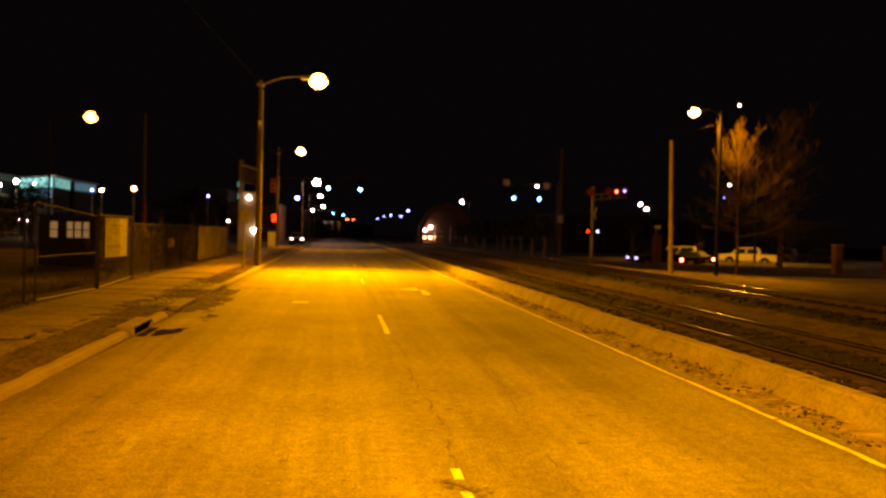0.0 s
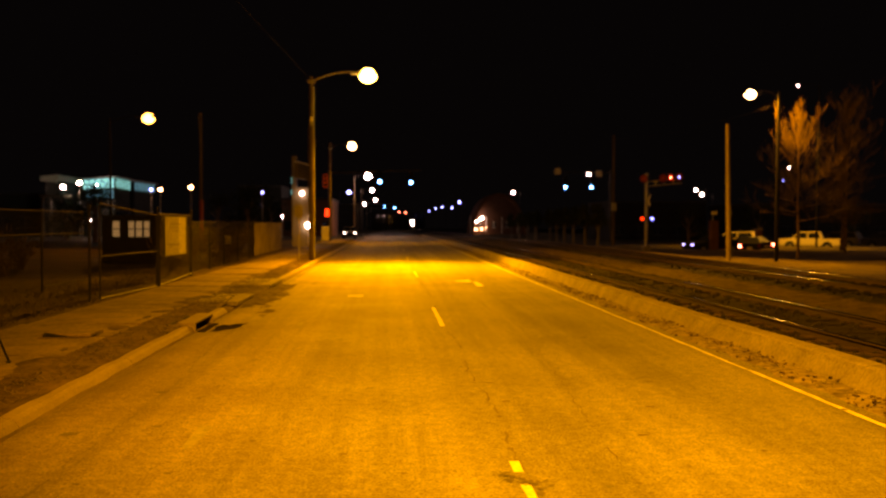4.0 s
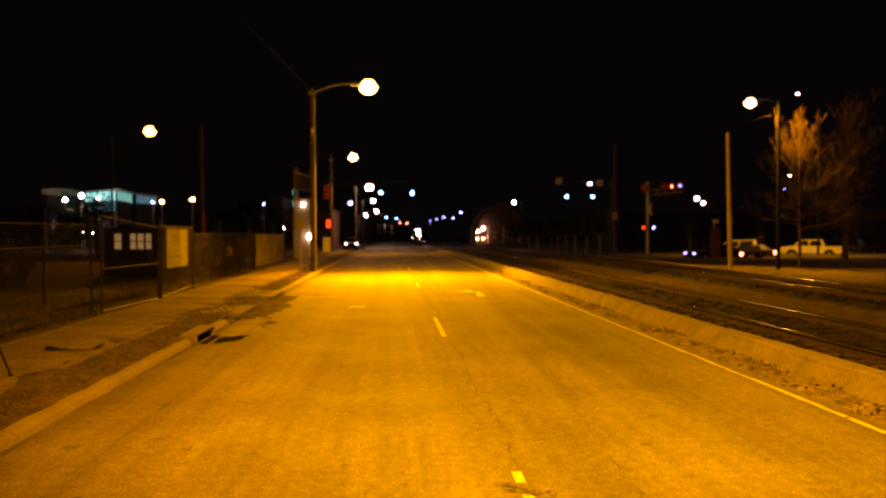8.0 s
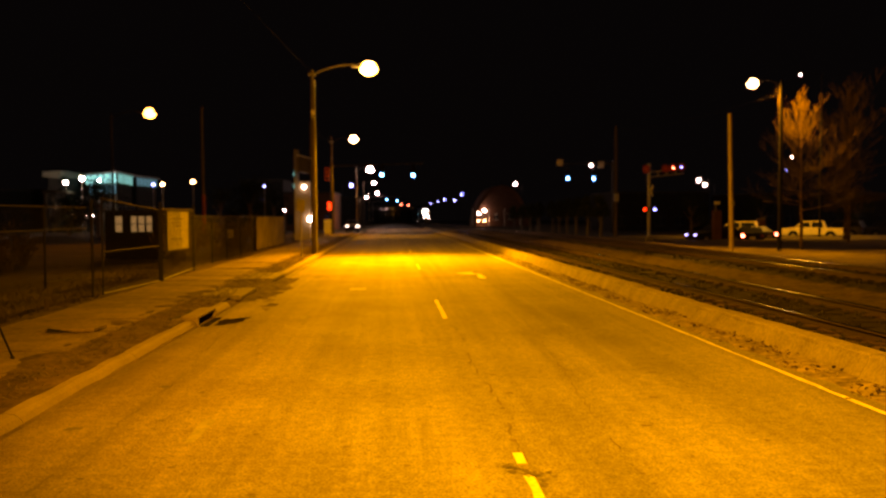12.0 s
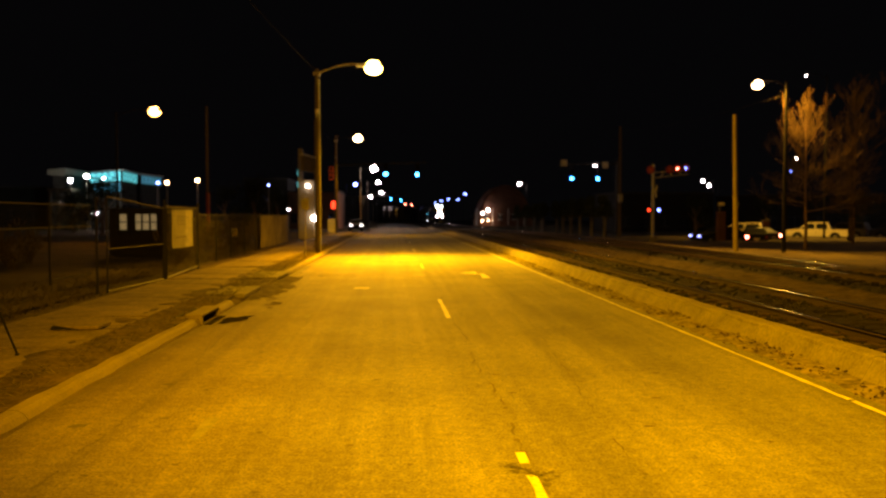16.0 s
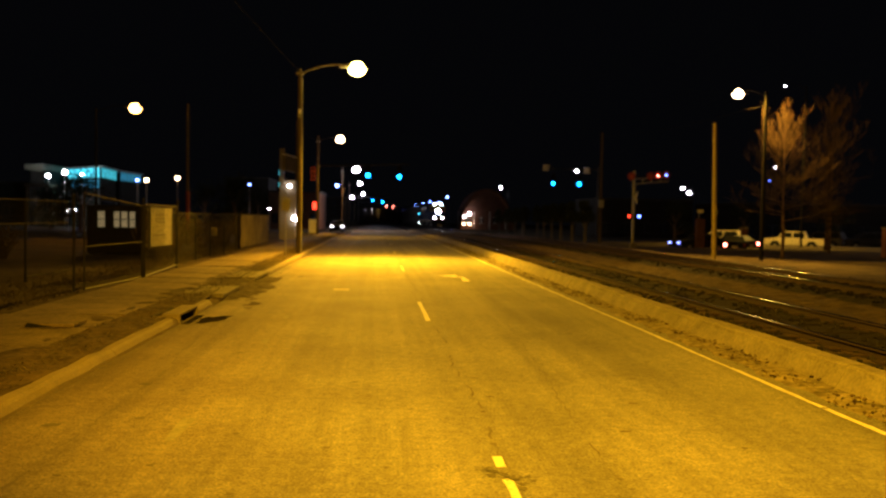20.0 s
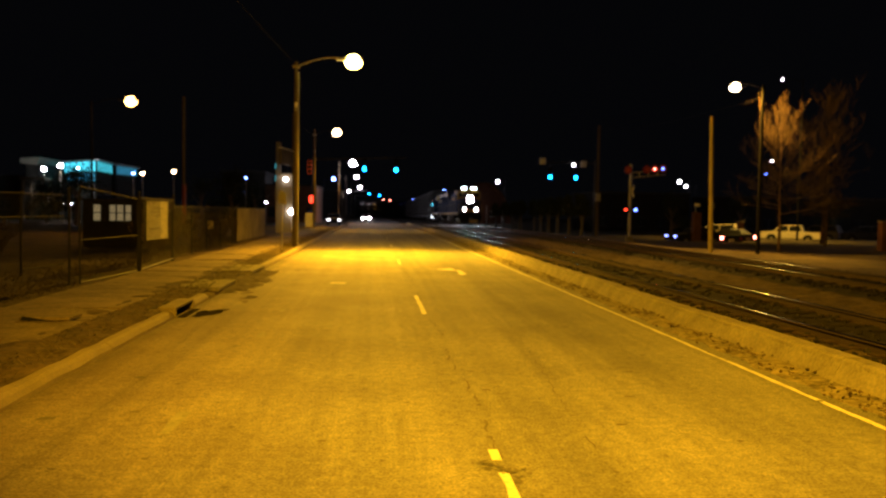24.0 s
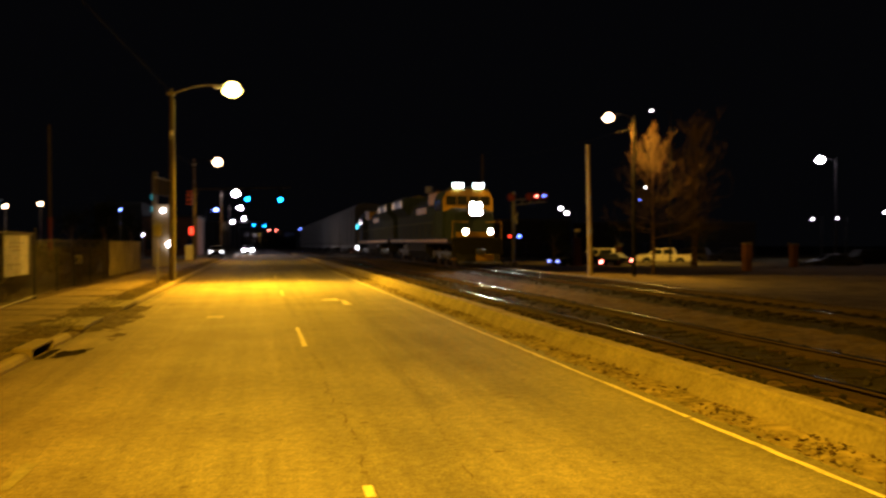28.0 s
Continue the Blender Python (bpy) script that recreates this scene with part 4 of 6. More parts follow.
mast = thing("signal_mast", "dark mast arm over the road carrying lit green traffic signals", "traffic signal", -6.6, 88.3, fall(88))
part("pole", rod(bmesh.new(), (0, 0, -0.2), (0, 0, 7.7), 0.16, 0.12, 12), DARK_STEEL, mast)
part("mast_arm", rod(bmesh.new(), (0, 0, 7.4), (10.2, -0.1, 7.75), 0.11, 0.06, 10), DARK_STEEL, mast)
signal_head(mast, 5.56, -0.2, 6.9, big=1.35)
signal_head(mast, 9.03, -0.2, 6.85, big=1.35)
# the housing itself glows, for the red signal light on its side
sig = signal_head(mast, -0.4, -0.3, 6.5, lit=9, body=HOUSING_RED_GLOW, big=1.3)
sig["label"] = "side-facing signal head with a dull red glow put on its housing"
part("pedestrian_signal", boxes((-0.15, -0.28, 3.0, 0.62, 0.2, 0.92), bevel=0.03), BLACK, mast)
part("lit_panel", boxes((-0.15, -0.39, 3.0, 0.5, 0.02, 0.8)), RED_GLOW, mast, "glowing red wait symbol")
cabinet = thing("signal_cabinet", "pale metal signal control cabinet beside the road", "cabinet", -6.35, 80, fall(80))
part("body", boxes((0, 0, 0.75, 0.75, 0.55, 1.5), bevel=0.02), WHITE_PAINT, cabinet)
part("door", boxes((0, -0.285, 0.78, 0.66, 0.02, 1.3), bevel=0.005), WHITE_PAINT, cabinet)
part("base", boxes((0, 0, -0.05, 0.9, 0.7, 0.14)), CONCRETE, cabinet)

span = thing("signal_mast", "dark mast arm with two lit green signals beyond the railway", "traffic signal", 27.4, 97, -0.15)
part("pole", rod(bmesh.new(), (0, 0, -0.9), (0, 0, 8.6), 0.16, 0.12, 12), DARK_STEEL, span)
part("mast_arm", rod(bmesh.new(), (0, 0, 8.2), (-7.2, -0.1, 8.2), 0.11, 0.06, 10), DARK_STEEL, span)
signal_head(span, -5.71, -0.2, 6.85, big=1.35)
signal_head(span, -2.46, -0.2, 6.85, big=1.35)
for x in (-5.71, -2.46):
    part("hanger", boxes((x, -0.1, 7.9, 0.06, 0.06, 0.7)), DARK_STEEL, span)
for x, z in ((-6.65, 8.3), (-1.5, 8.05)):
    part("sign_plate", boxes((x, -0.2, z, 0.75, 0.03, 0.75), bevel=0.01), BOARD_WHITE, span, "square white sign plate")
part("lamp", boxes((-2.75, -0.2, 7.95, 0.34, 0.2, 0.2), bevel=0.03), WHITE_GLOW, span, "small white lamp")

far_sig = thing("signal_mast", "distant mast arm with lit green and red signals", "traffic signal", -7, 200, fall(200))
part("pole", rod(bmesh.new(), (0, 0, -0.2), (0, 0, 7.4), 0.16, 0.12, 10), DARK_STEEL, far_sig)
part("mast_arm", rod(bmesh.new(), (0, 0, 7.3), (9.5, 0, 7.3), 0.1, 0.07, 8), DARK_STEEL, far_sig)
signal_head(far_sig, 5.9, -0.2, 7.0, big=1.2)
signal_head(far_sig, 8.45, -0.2, 6.7, big=1.2)
far_red = thing("signal_mast", "distant mast arm with lit red signals", "traffic signal", -6, 260, fall(260))
part("pole", rod(bmesh.new(), (0, 0, -0.2), (0, 0, 8.0), 0.16, 0.12, 10), DARK_STEEL, far_red)
part("mast_arm", rod(bmesh.new(), (0, 0, 7.6), (12, 0, 7.6), 0.1, 0.07, 8), DARK_STEEL, far_red)
signal_head(far_red, 9.17, -0.2, 6.0, lit=0, lens=TAIL_GLOW, big=1.2)
signal_head(far_red, 11.39, -0.2, 5.8, lit=0, lens=TAIL_GLOW, big=1.2)

# ---- railway crossing signal ----
xing = thing("crossing_signal", "railway crossing mast with cantilever, red flashers and bell", "crossing signal", 19.8, 60, -0.55)
part("mast", rod(bmesh.new(), (0, 0, 0), (0, 0, 6.0), 0.13, 0.11, 12), GALV, xing)
part("base", boxes((0, 0, 0.3, 0.5, 0.5, 0.6), bevel=0.04), CONCRETE, xing)
part("cantilever_arm", rods([((0, 0, 5.55), (2.75, 0, 5.75)), ((0, 0, 5.15), (2.75, 0, 5.45)), ((0.7, 0, 5.2), (0.7, 0, 5.6)), ((1.4, 0, 5.3), (1.4, 0, 5.65)), ((2.1, 0, 5.38), (2.1, 0, 5.7))], 0.05, 8), GALV, xing)
part("bell", rod(bmesh.new(), (0, 0, 6.0), (0, 0, 6.2), 0.16, 0.1, 12), GREY_PAINT, xing)


def flasher(x, z, lens, disc=BLACK, r=0.11):
    d = part("background_disc", rod(bmesh.new(), (x, -0.12, z), (x, -0.1, z), 0.31, seg=20), disc, xing, "round flasher backing")
    part("housing", rod(bmesh.new(), (x, -0.1, z), (x, 0.14, z), 0.14, 0.1, 12), BLACK, d)
    part("lens", rod(bmesh.new(), (x, -0.15, z), (x, -0.12, z), r, seg=14), lens, d, "flasher lens")


flasher(-0.35, 2.68, RED_GLOW)
flasher(0.42, 2.68, BLUE_GLOW)
flasher(-0.25, 5.75, ORANGE_PAINT, RED_PAINT)
flasher(1.25, 5.8, ORANGE_PAINT, RED_PAINT)
flasher(1.85, 5.85, TAIL_GLOW, RED_PAINT, 0.07)
flasher(2.5, 5.9, BLUE_GLOW, RED_PAINT, 0.08)
for k, a in enumerate((45, -45)):
    part("crossbuck", boxes((0.14 + 0.025 * k, 0, 4.1, 0.02, 1.2, 0.2, pose(0, 0, 0, a, 0, 0))), BOARD_WHITE, xing, "crossbuck blade seen edge on")

# ---- fence, gate and board ----


def chain_link(name, parent, p0, p1, z0, z1, pitch=0.085):
    """Woven wire as crossed thin strands between two posts."""
    a, b = Vector(p0), Vector(p1)
    d = b - a
    length, h = d.length, z1 - z0
    d.normalize()
    verts, faces = [], []
    side = Vector((-d.y, d.x, 0)) * 0.0011

    def strand(s0, zz0, s1, zz1, off):
        i = len(verts)
        p, q = a + d * s0 + side * off, a + d * s1 + side * off
        for v, z in ((p, zz0), (q, zz1)):
            verts.extend([(v.x, v.y, z + 0.0013), (v.x + side.x, v.y + side.y, z - 0.0009), (v.x - side.x, v.y - side.y, z - 0.0009)])
        faces.extend([(i, i + 1, i + 4, i + 3), (i + 1, i + 2, i + 5, i + 4), (i + 2, i, i + 3, i + 5)])

    s = -h
    while s < length:
        lo, hi = max(0.0, s), min(length, s + h)
        if hi > lo:
            strand(lo, z0 + lo - s, hi, z0 + hi - s, 1)
            strand(lo, z1 - (lo - s), hi, z1 - (hi - s), -1)
        s += pitch
    me = bpy.data.meshes.new(name)
    me.from_pydata(verts, [], faces)
    me.materials.append(WIRE)
    ob = new(name, me)
    ob.parent = parent
    return ob


fence = thing("chain_link_fence", "tall galvanised chain-link fence along the sidewalk", "fence", 0, 0, 0.1)
FENCE = [(-6.2, 25.2), (-6.45, 29.0), (-6.5, 31.8), (-6.5, 34.6), (-6.52, 37.6), (-6.55, 41.0), (-6.6, 45.0)]
for (x, y), (x2, y2) in zip(FENCE, FENCE[1:]):
    part("post", rod(bmesh.new(), (x, y, -0.1), (x, y, 1.72), 0.03, seg=8), FENCE_STEEL, fence)
    part("top_rail", rod(bmesh.new(), (x, y, 1.66), (x2, y2, 1.66), 0.02, seg=6), FENCE_STEEL, fence)
    chain_link("wire_mesh", fence, (x, y, 0), (x2, y2, 0), 0.05, 1.66)
part("post", rod(bmesh.new(), (-6.6, 45, -0.1), (-6.6, 45, 1.72), 0.035, seg=8), FENCE_STEEL, fence)


def gate(name, label, p0, p1, mid=True, h0=1.84, h1=1.84):
    """A leaf of pipe and wire; h0 and h1 are its heights at the two stiles, where it sags."""
    g = thing(name, label, "gate", 0, 0, 0.12, group="fence gates")
    (x0, y0), (x1, y1) = p0, p1
    part("stile", rod(bmesh.new(), (x0, y0, 0.02), (x0, y0, h0 + 0.02), 0.02), FENCE_STEEL, g)
    part("stile", rod(bmesh.new(), (x1, y1, 0.02), (x1, y1, h1 + 0.02), 0.02), FENCE_STEEL, g)
    for z, z2 in ((0.05, 0.05), (0.92, 0.92), (h0, h1)) if mid else ((0.05, 0.05), (h0, h1)):
        # bottom rail gets a lighter steel for the lamplight that falls on it
        part("rail", rod(bmesh.new(), (x0, y0, z), (x1, y1, z2), 0.02 if z < 0.1 else 0.017, seg=8), LIT_GATE_PIPE if z < 0.1 else FENCE_STEEL, g)
    chain_link("wire_mesh", g, (x0, y0, 0), (x1, y1, 0), 0.06, min(h0, h1))
    return g


gate("fence_gate", "chain-link gate leaf with pipe frame and middle rail", (-5.97, 16.8), (-5.74, 20.0), h0=2.02, h1=1.8)
gate("fence_gate", "long chain-link gate leaf with a bottom pipe rail", (-5.78, 20.4), (-6.12, 25.0), mid=False)
set_back = thing("chain_link_fence", "dim chain-link fence set back from the sidewalk", "fence", 0, 0, 0.1)
for (x, y), (x2, y2) in zip(((-8.6, 8.5), (-8.5, 14.2), (-8.4, 19.8)), ((-8.5, 14.2), (-8.4, 19.8), (-8.32, 22.24))):
    part("post", rod(bmesh.new(), (x, y, -0.1), (x, y, 1.97), 0.032, seg=8), FENCE_STEEL, set_back)
    for z in (1.35, 1.92) if y < 19 else (0.07, 1.35, 1.92):
        part("rail", rod(bmesh.new(), (x, y, z), (x2, y2, z), 0.018, seg=6), FENCE_STEEL, set_back)
    chain_link("wire_mesh", set_back, (x, y, 0), (x2, y2, 0), 0.05, 1.92)
for x, y in ((-6.25, 17.0), (-5.76, 20.2), (-6.14, 25.1)):
    p = thing("gate_post", "dull galvanised steel gate post in dirt", "post", x, y, 0.1, group="gate posts")
    part("post", rod(bmesh.new(), (0, 0, -0.1), (0, 0, 1.98), 0.027, seg=10), FENCE_STEEL, p)
    part("cap", rod(bmesh.new(), (0, 0, 1.98), (0, 0, 2.03), 0.042, 0.02, 10), FENCE_STEEL, p)

board = thing("notice_board", "white plywood notice board wired to the fence", "sign", -6.0, 22.75, 0.84, rz=88, group="")
part("panel", boxes((0, 0, 0.53, 1.94, 0.03, 1.06), bevel=0.006), DULL_BOARD, board)
for fx in (-0.99, 0.99):
    part("frame", boxes((fx, 0, 0.53, 0.04, 0.05, 1.1)), DARK_STEEL, board)
for k, z in enumerate((0.86, 0.76, 0.66, 0.3)):
    part("lettering_bar", boxes((-0.2 * (k % 2), -0.018, z, 1.1 - 0.2 * (k % 3), 0.004, 0.03)), DARK_INK, board, "illegible line of print")
for fx in (-0.8, 0.8):
    part("tie_wire", rod(bmesh.new(), (fx, 0, 1.0), (fx, 0.16, 1.0), 0.006), GALV, board)

# low dark building behind the fence; its pale sheets glow for headlamp light
shed = thing("site_trailer", "low dark site trailer with four pale glowing sheets", "trailer", -9.45, 31.6, 0.1)
part("body", boxes((-0.6, 2.0, 0.95, 2.3, 3.6, 1.8), bevel=0.03), DARK_WALL, shed)
part("roof", boxes((-0.6, 2.0, 1.88, 2.4, 3.7, 0.07), bevel=0.02), DARK_WALL, shed)
for x, w in ((-1.2, 0.25), (-0.62, 0.2), (-0.33, 0.22), (-0.03, 0.2)):
    # pale sheets, no lamps: the headlamp light on them is a faint glow
    p = part("window", boxes((x, 0.185, 1.38, w, 0.03, 0.62)), SHEET_GLOW, shed, "pale sheet with headlamp light put in as a glow")
    for zz in (1.06, 1.38, 1.7):
        part("glazing_bar", boxes((x, 0.16, zz, w + 0.04, 0.03, 0.035)), DARK_STEEL, p)
for x in (-1.5, 0.3):
    part("skid", boxes((x, 2.0, 0.0, 0.2, 3.4, 0.14)), DARK_STEEL, shed)



def shrub(x, y, z, height, seed):
    """A leafless bush: many thin stems that fork outwards, with a few dry leaves left on them."""
    rng = random.Random(seed)
    t = thing("shrub", "dry brown leafless shrub behind the chain-link fence", "shrub", x, y, z, group="shrubs behind the fence")
    stems, leaves = bmesh.new(), bmesh.new()
    for k in range(34):
        a, out = rng.uniform(0, 6.283), rng.uniform(0.15, 0.75)
        p = Vector((rng.uniform(-0.12, 0.12), rng.uniform(-0.12, 0.12), -0.05))
        d = Vector((math.cos(a) * out, math.sin(a) * out, 1)).normalized()
        for j in range(3):
            q = p + d * height * rng.uniform(0.24, 0.38)
            rod(stems, p, q, 0.012 / (j + 1), 0.009 / (j + 1), 4)
            for m in range(2):
                e = q + (d + Vector((rng.uniform(-0.9, 0.9), rng.uniform(-0.9, 0.9), rng.uniform(-0.2, 0.6)))).normalized() * height * rng.uniform(0.12, 0.28)
                rod(stems, q, e, 0.005, 0.002, 3)
                for c in range(4):
                    o = q.lerp(e, rng.random())
                    u = Vector((rng.uniform(-1, 1), rng.uniform(-1, 1), rng.uniform(-1, 1))).normalized() * rng.uniform(0.02, 0.05)
                    w = u.orthogonal() * 0.6
                    leaves.faces.new([leaves.verts.new(o + v) for v in (u, w, -u, -w)])
            p, d = q, (d + Vector((rng.uniform(-0.35, 0.35), rng.uniform(-0.35, 0.35), 0))).normalized()
    part("branching_stem", stems, DRY_STEM, t)
    part("dry_foliage", leaves, DRY_STEM, t)
    return t


first_shrub = shrub(-7.3, 27.2, 0.12, 1.3, 31)
second_shrub = shrub(-7.9, 30.4, 0.12, 1.0, 32)
rng = random.Random(12)
for k, (x, y) in enumerate(((-7.2, 33.2), (-8.6, 35.0), (-7.3, 36.6), (-7.4, 39.4), (-8.0, 41.6), (-7.2, 43.6), (-7.3, 46.2), (-8.2, 48.4), (-11.5, 24.5), (-12.6, 28.0), (-9.6, 39.0), (-10.4, 45.0))):
    copy_thing(first_shrub if k % 3 else second_shrub, pose(x, y, 0.12, rng.uniform(-5, 5), rng.uniform(-5, 5), rng.uniform(0, 360)))

marker = thing("utility_marker", "small pale utility marker on a short stake in the weeds", "marker", -6.8, 34.0, 0.1)
part("stake", boxes((0, 0, 0.4, 0.06, 0.06, 0.9)), WOOD_POLE, marker)
part("plate", boxes((0, -0.05, 0.92, 0.26, 0.02, 0.34), bevel=0.006), BOARD_WHITE, marker)

# tripod on the sidewalk
tripod = thing("tripod", "black photographic tripod standing on the sidewalk", "tripod", -4.63, 8.8, 0.15)
apex = Vector((0, 0, 1.45))
feet = [Vector((0.31, 0.47, 0.02)), Vector((0.46, -0.3, 0.02)), Vector((-0.56, 0.05, 0.02))]
for f in feet:
    leg = part("leg", rods([(apex, apex.lerp(f, 0.55))], 0.016, 8), BLACK, tripod)
    part("lower_leg", rods([(apex.lerp(f, 0.5), f)], 0.013, 8), BLACK, leg)
    part("foot", boxes((f.x, f.y, 0.015, 0.04, 0.04, 0.03), bevel=0.006), RUBBER, leg)
part("centre_column", rod(bmesh.new(), (0, 0, 0.4), (0, 0, 1.6), 0.018), BLACK, tripod)
part("spreader", rods([((0, 0, 0.62), apex.lerp(f, 0.6)) for f in feet], 0.007), BLACK, tripod)
part("head", boxes((0, 0, 1.64, 0.08, 0.1, 0.1), bevel=0.02), BLACK, tripod)

# sign post and pylon
sign = thing("parking_sign", "small metal sign on a thin post at the kerb", "sign", -3.6, 32.0, 0.13)
part("post", rod(bmesh.new(), (0, 0, -0.1), (0, 0, 2.35), 0.028, seg=8), GALV, sign)
part("plate", boxes((0, -0.04, 2.05, 0.32, 0.012, 0.46), bevel=0.004), GREY_PAINT, sign)
pylon = thing("pylon_sign", "tall cream roadside pylon with an oblique lettered top panel", "sign", -5.95, 54, 0.1)
part("column", boxes((0, 0, 2.0, 1.1, 0.42, 4.0), bevel=0.03), PYLON_PAINT, pylon)
part("spine", boxes((-0.4, 0, 4.95, 0.3, 0.4, 2.3), bevel=0.02), PYLON_PAINT, pylon)
top_panel = part("top_panel", boxes((0.25, -0.9, 5.0, 0.16, 3.2, 1.0, pose(0, 0, 0, 0, 0, -9)), bevel=0.02), NEAR_WOOD, pylon, "dull brown top panel")
part("top_rail", boxes((0.25, -0.9, 5.54, 0.2, 3.3, 0.08, pose(0, 0, 0, 0, 0, -9))), BOARD_WHITE, top_panel, "pale top edge")
for k in range(4):
    part("lettering_bar", boxes((0.05 + 0.11 * k, -2.0 + 0.72 * k, 5.02, 0.02, 0.3, 0.5, pose(0, 0, 0, 0, 0, -9))), BOARD_WHITE, top_panel, "illegible pale lettering")
for lx, lz, lr in ((0.12, 3.6, 0.12), (0.5, 1.45, 0.17)):
    lbm = bmesh.new()
    bmesh.ops.create_uvsphere(lbm, u_segments=12, v_segments=8, radius=lr, matrix=Matrix.Translation((lx, -0.3, lz)))
    part("wall_lamp", lbm, WHITE_GLOW, pylon, "glowing white globe lamp", smooth=True)
for sz in (3.68, 4.47):
    part("light_strip", boxes((-0.57, -0.24, sz, 0.04, 0.04, 0.34), bevel=0.012), TEAL_DIM, pylon, "small bluish light strip")
# white strip painted for the lit streak down the pylon's right edge
part("edge_highlight", boxes((0.53, -0.22, 1.2, 0.05, 0.04, 2.0), bevel=0.015), WHITE_PAINT, pylon)
# sheet added for the lamplit fence mesh and weeds along here
screen = thing("fence_screen", "tan sheet for the lit mesh and weeds of the chain-link fence", "screen", -6.32, 42.5, 0.12)
sbm = bmesh.new()
grid_pts = [[sbm.verts.new((0.03 * noise.noise((i * 0.4, k * 0.5, 2.0)), -4.8 + 9.6 * i / 40, 0.05 + 1.55 * k / 6)) for k in range(7)] for i in range(41)]
for i in range(40):
    for k in range(6):
        sbm.faces.new((grid_pts[i][k], grid_pts[i + 1][k], grid_pts[i + 1][k + 1], grid_pts[i][k + 1]))
part("tan_sheet", sbm, LIT_FENCE_TAN, screen)
part("sheet_rod", rod(bmesh.new(), (0, -4.8, 1.62), (0, 4.8, 1.62), 0.015), FENCE_STEEL, screen)

# ---- buildings ----
hall = thing("lit_canopy_building", "low building with a glowing teal glass band under its roof", "building", -32.9, 98, 0.1)
HALL = [(0, 0), (-1.0, 9.0), (-0.6, 18.0), (-12, 18), (-12, 11), (-5.9, 6.0)]
part("wall", prism([(x - 0.12, y + 0.16) for x, y in HALL], "z", -0.2, 6.95), DIM_STUCCO, hall)
part("roof", prism([(0.35, -0.45), (-0.6, 9.0), (-0.2, 18.3), (-12.3, 18.3), (-12.3, 10.8), (-6.2, 5.7)], "z", 6.96, 7.14), GREY_PAINT, hall, "thin pale flat roof")


def glass_band(a, b, z0, z1, count, lens, name="lit_pane"):
    """Lit panes with mullions along a wall from a to b."""
    a, b = Vector((*a, 0)), Vector((*b, 0))
    d = (b - a) / count
    turn = Matrix.Rotation(math.atan2(d.y, d.x), 4, "Z")
    for k in range(count):
        c = a + d * (k + 0.5)
        part(name, boxes((c.x, c.y, (z0 + z1) / 2, d.length * 0.94, 0.06, z1 - z0, turn)), lens, hall, "glowing teal pane")
    for k in range(count + 1):
        c = a + d * k
        part("mullion", boxes((c.x, c.y, (z0 + z1) / 2, 0.12, 0.14, z1 - z0 + 0.1, turn)), DARK_STEEL, hall)


glass_band((-5.9, 5.9), (-0.05, -0.03), 5.75, 6.92, 5, TEAL_GLOW)
# lower row: teal light on the wall, put in as faint glowing panes
glass_band((-5.2, 5.1), (-0.1, 0.0), 4.55, 5.5, 5, TEAL_FAINT)
glass_band((0.0, 0.1), (-0.95, 8.6), 5.8, 6.92, 6, TEAL_DIM)
glass_band((-0.9, 9.9), (-0.5, 17.8), 5.85, 6.9, 6, TEAL_FAINT)
part("corner_pier", boxes((-0.9, 9.25, 3.4, 0.5, 0.7, 7.0), bevel=0.03), DARK_WALL, hall)
for x, y in ((-0.4, 1.6), (-0.65, 4.4), (-0.85, 7.2)):
    w = part("window", boxes((x + 0.28, y, 2.2, 0.06, 1.7, 1.5)), GLASS, hall)
    part("window_frame", boxes((x + 0.31, y, 2.2, 0.05, 0.07, 1.5), (x + 0.31, y, 2.98, 0.08, 1.8, 0.07), (x + 0.31, y, 1.42, 0.1, 1.8, 0.07)), DARK_STEEL, w)
wing = thing("side_wing", "dim pale wing with a sloping roof beside the glass building", "building", -42.0, 97.5, 0.1)
# wall coloured dark as the unlit side, roof kept pale as the lit one
part("wall", boxes((1.6, 5.0, 3.2, 1.6, 8.0, 6.6)), DARK_WALL, wing)
part("roof", prism([(0.4, 7.1), (2.5, 7.25), (2.6, 7.0), (2.2, 6.3), (0.4, 6.5)], "y", 0.4, 9.6), STUCCO, wing)
shelter = thing("open_shelter", "small pale open-sided shelter across the vacant lot", "shelter", -37.0, 90, 0.1)
part("roof", boxes((0, 1.2, 4.45, 2.6, 2.6, 0.28), bevel=0.04), STUCCO, shelter)
for x in (-1.05, 1.05):
    for y in (0.2, 2.2):
        part("post", boxes((x, y, 2.15, 0.26, 0.26, 4.35), bevel=0.02), STUCCO, shelter)
part("back_panel", boxes((-0.3, 2.35, 1.4, 1.4, 0.1, 2.5)), STUCCO, shelter)


def plain_building(x, y, base, w, d, h, label, wall, nx, nz):
    b = thing("building", label, "building", x, y, base)
    part("wall", boxes((0, d / 2, h / 2, w, d, h)), wall, b)
    part("parapet", boxes((0, d / 2, h + 0.12, w + 0.2, d + 0.2, 0.26)), ROOFING, b)
    for i in range(nx):
        for k in range(nz):
            px, pz = -w / 2 + w * (i + 0.5) / nx, 1.6 + k * 2.9
            win = part("window", boxes((px, -0.01, pz, w / nx * 0.45, 0.06, 1.3)), GLASS, b)
            part("window_frame", boxes((px, -0.06, pz, 0.06, 0.06, 1.3), (px, -0.06, pz + 0.67, w / nx * 0.5, 0.08, 0.06), (px, -0.06, pz - 0.67, w / nx * 0.5, 0.1, 0.08)), DARK_STEEL, win)
    return b


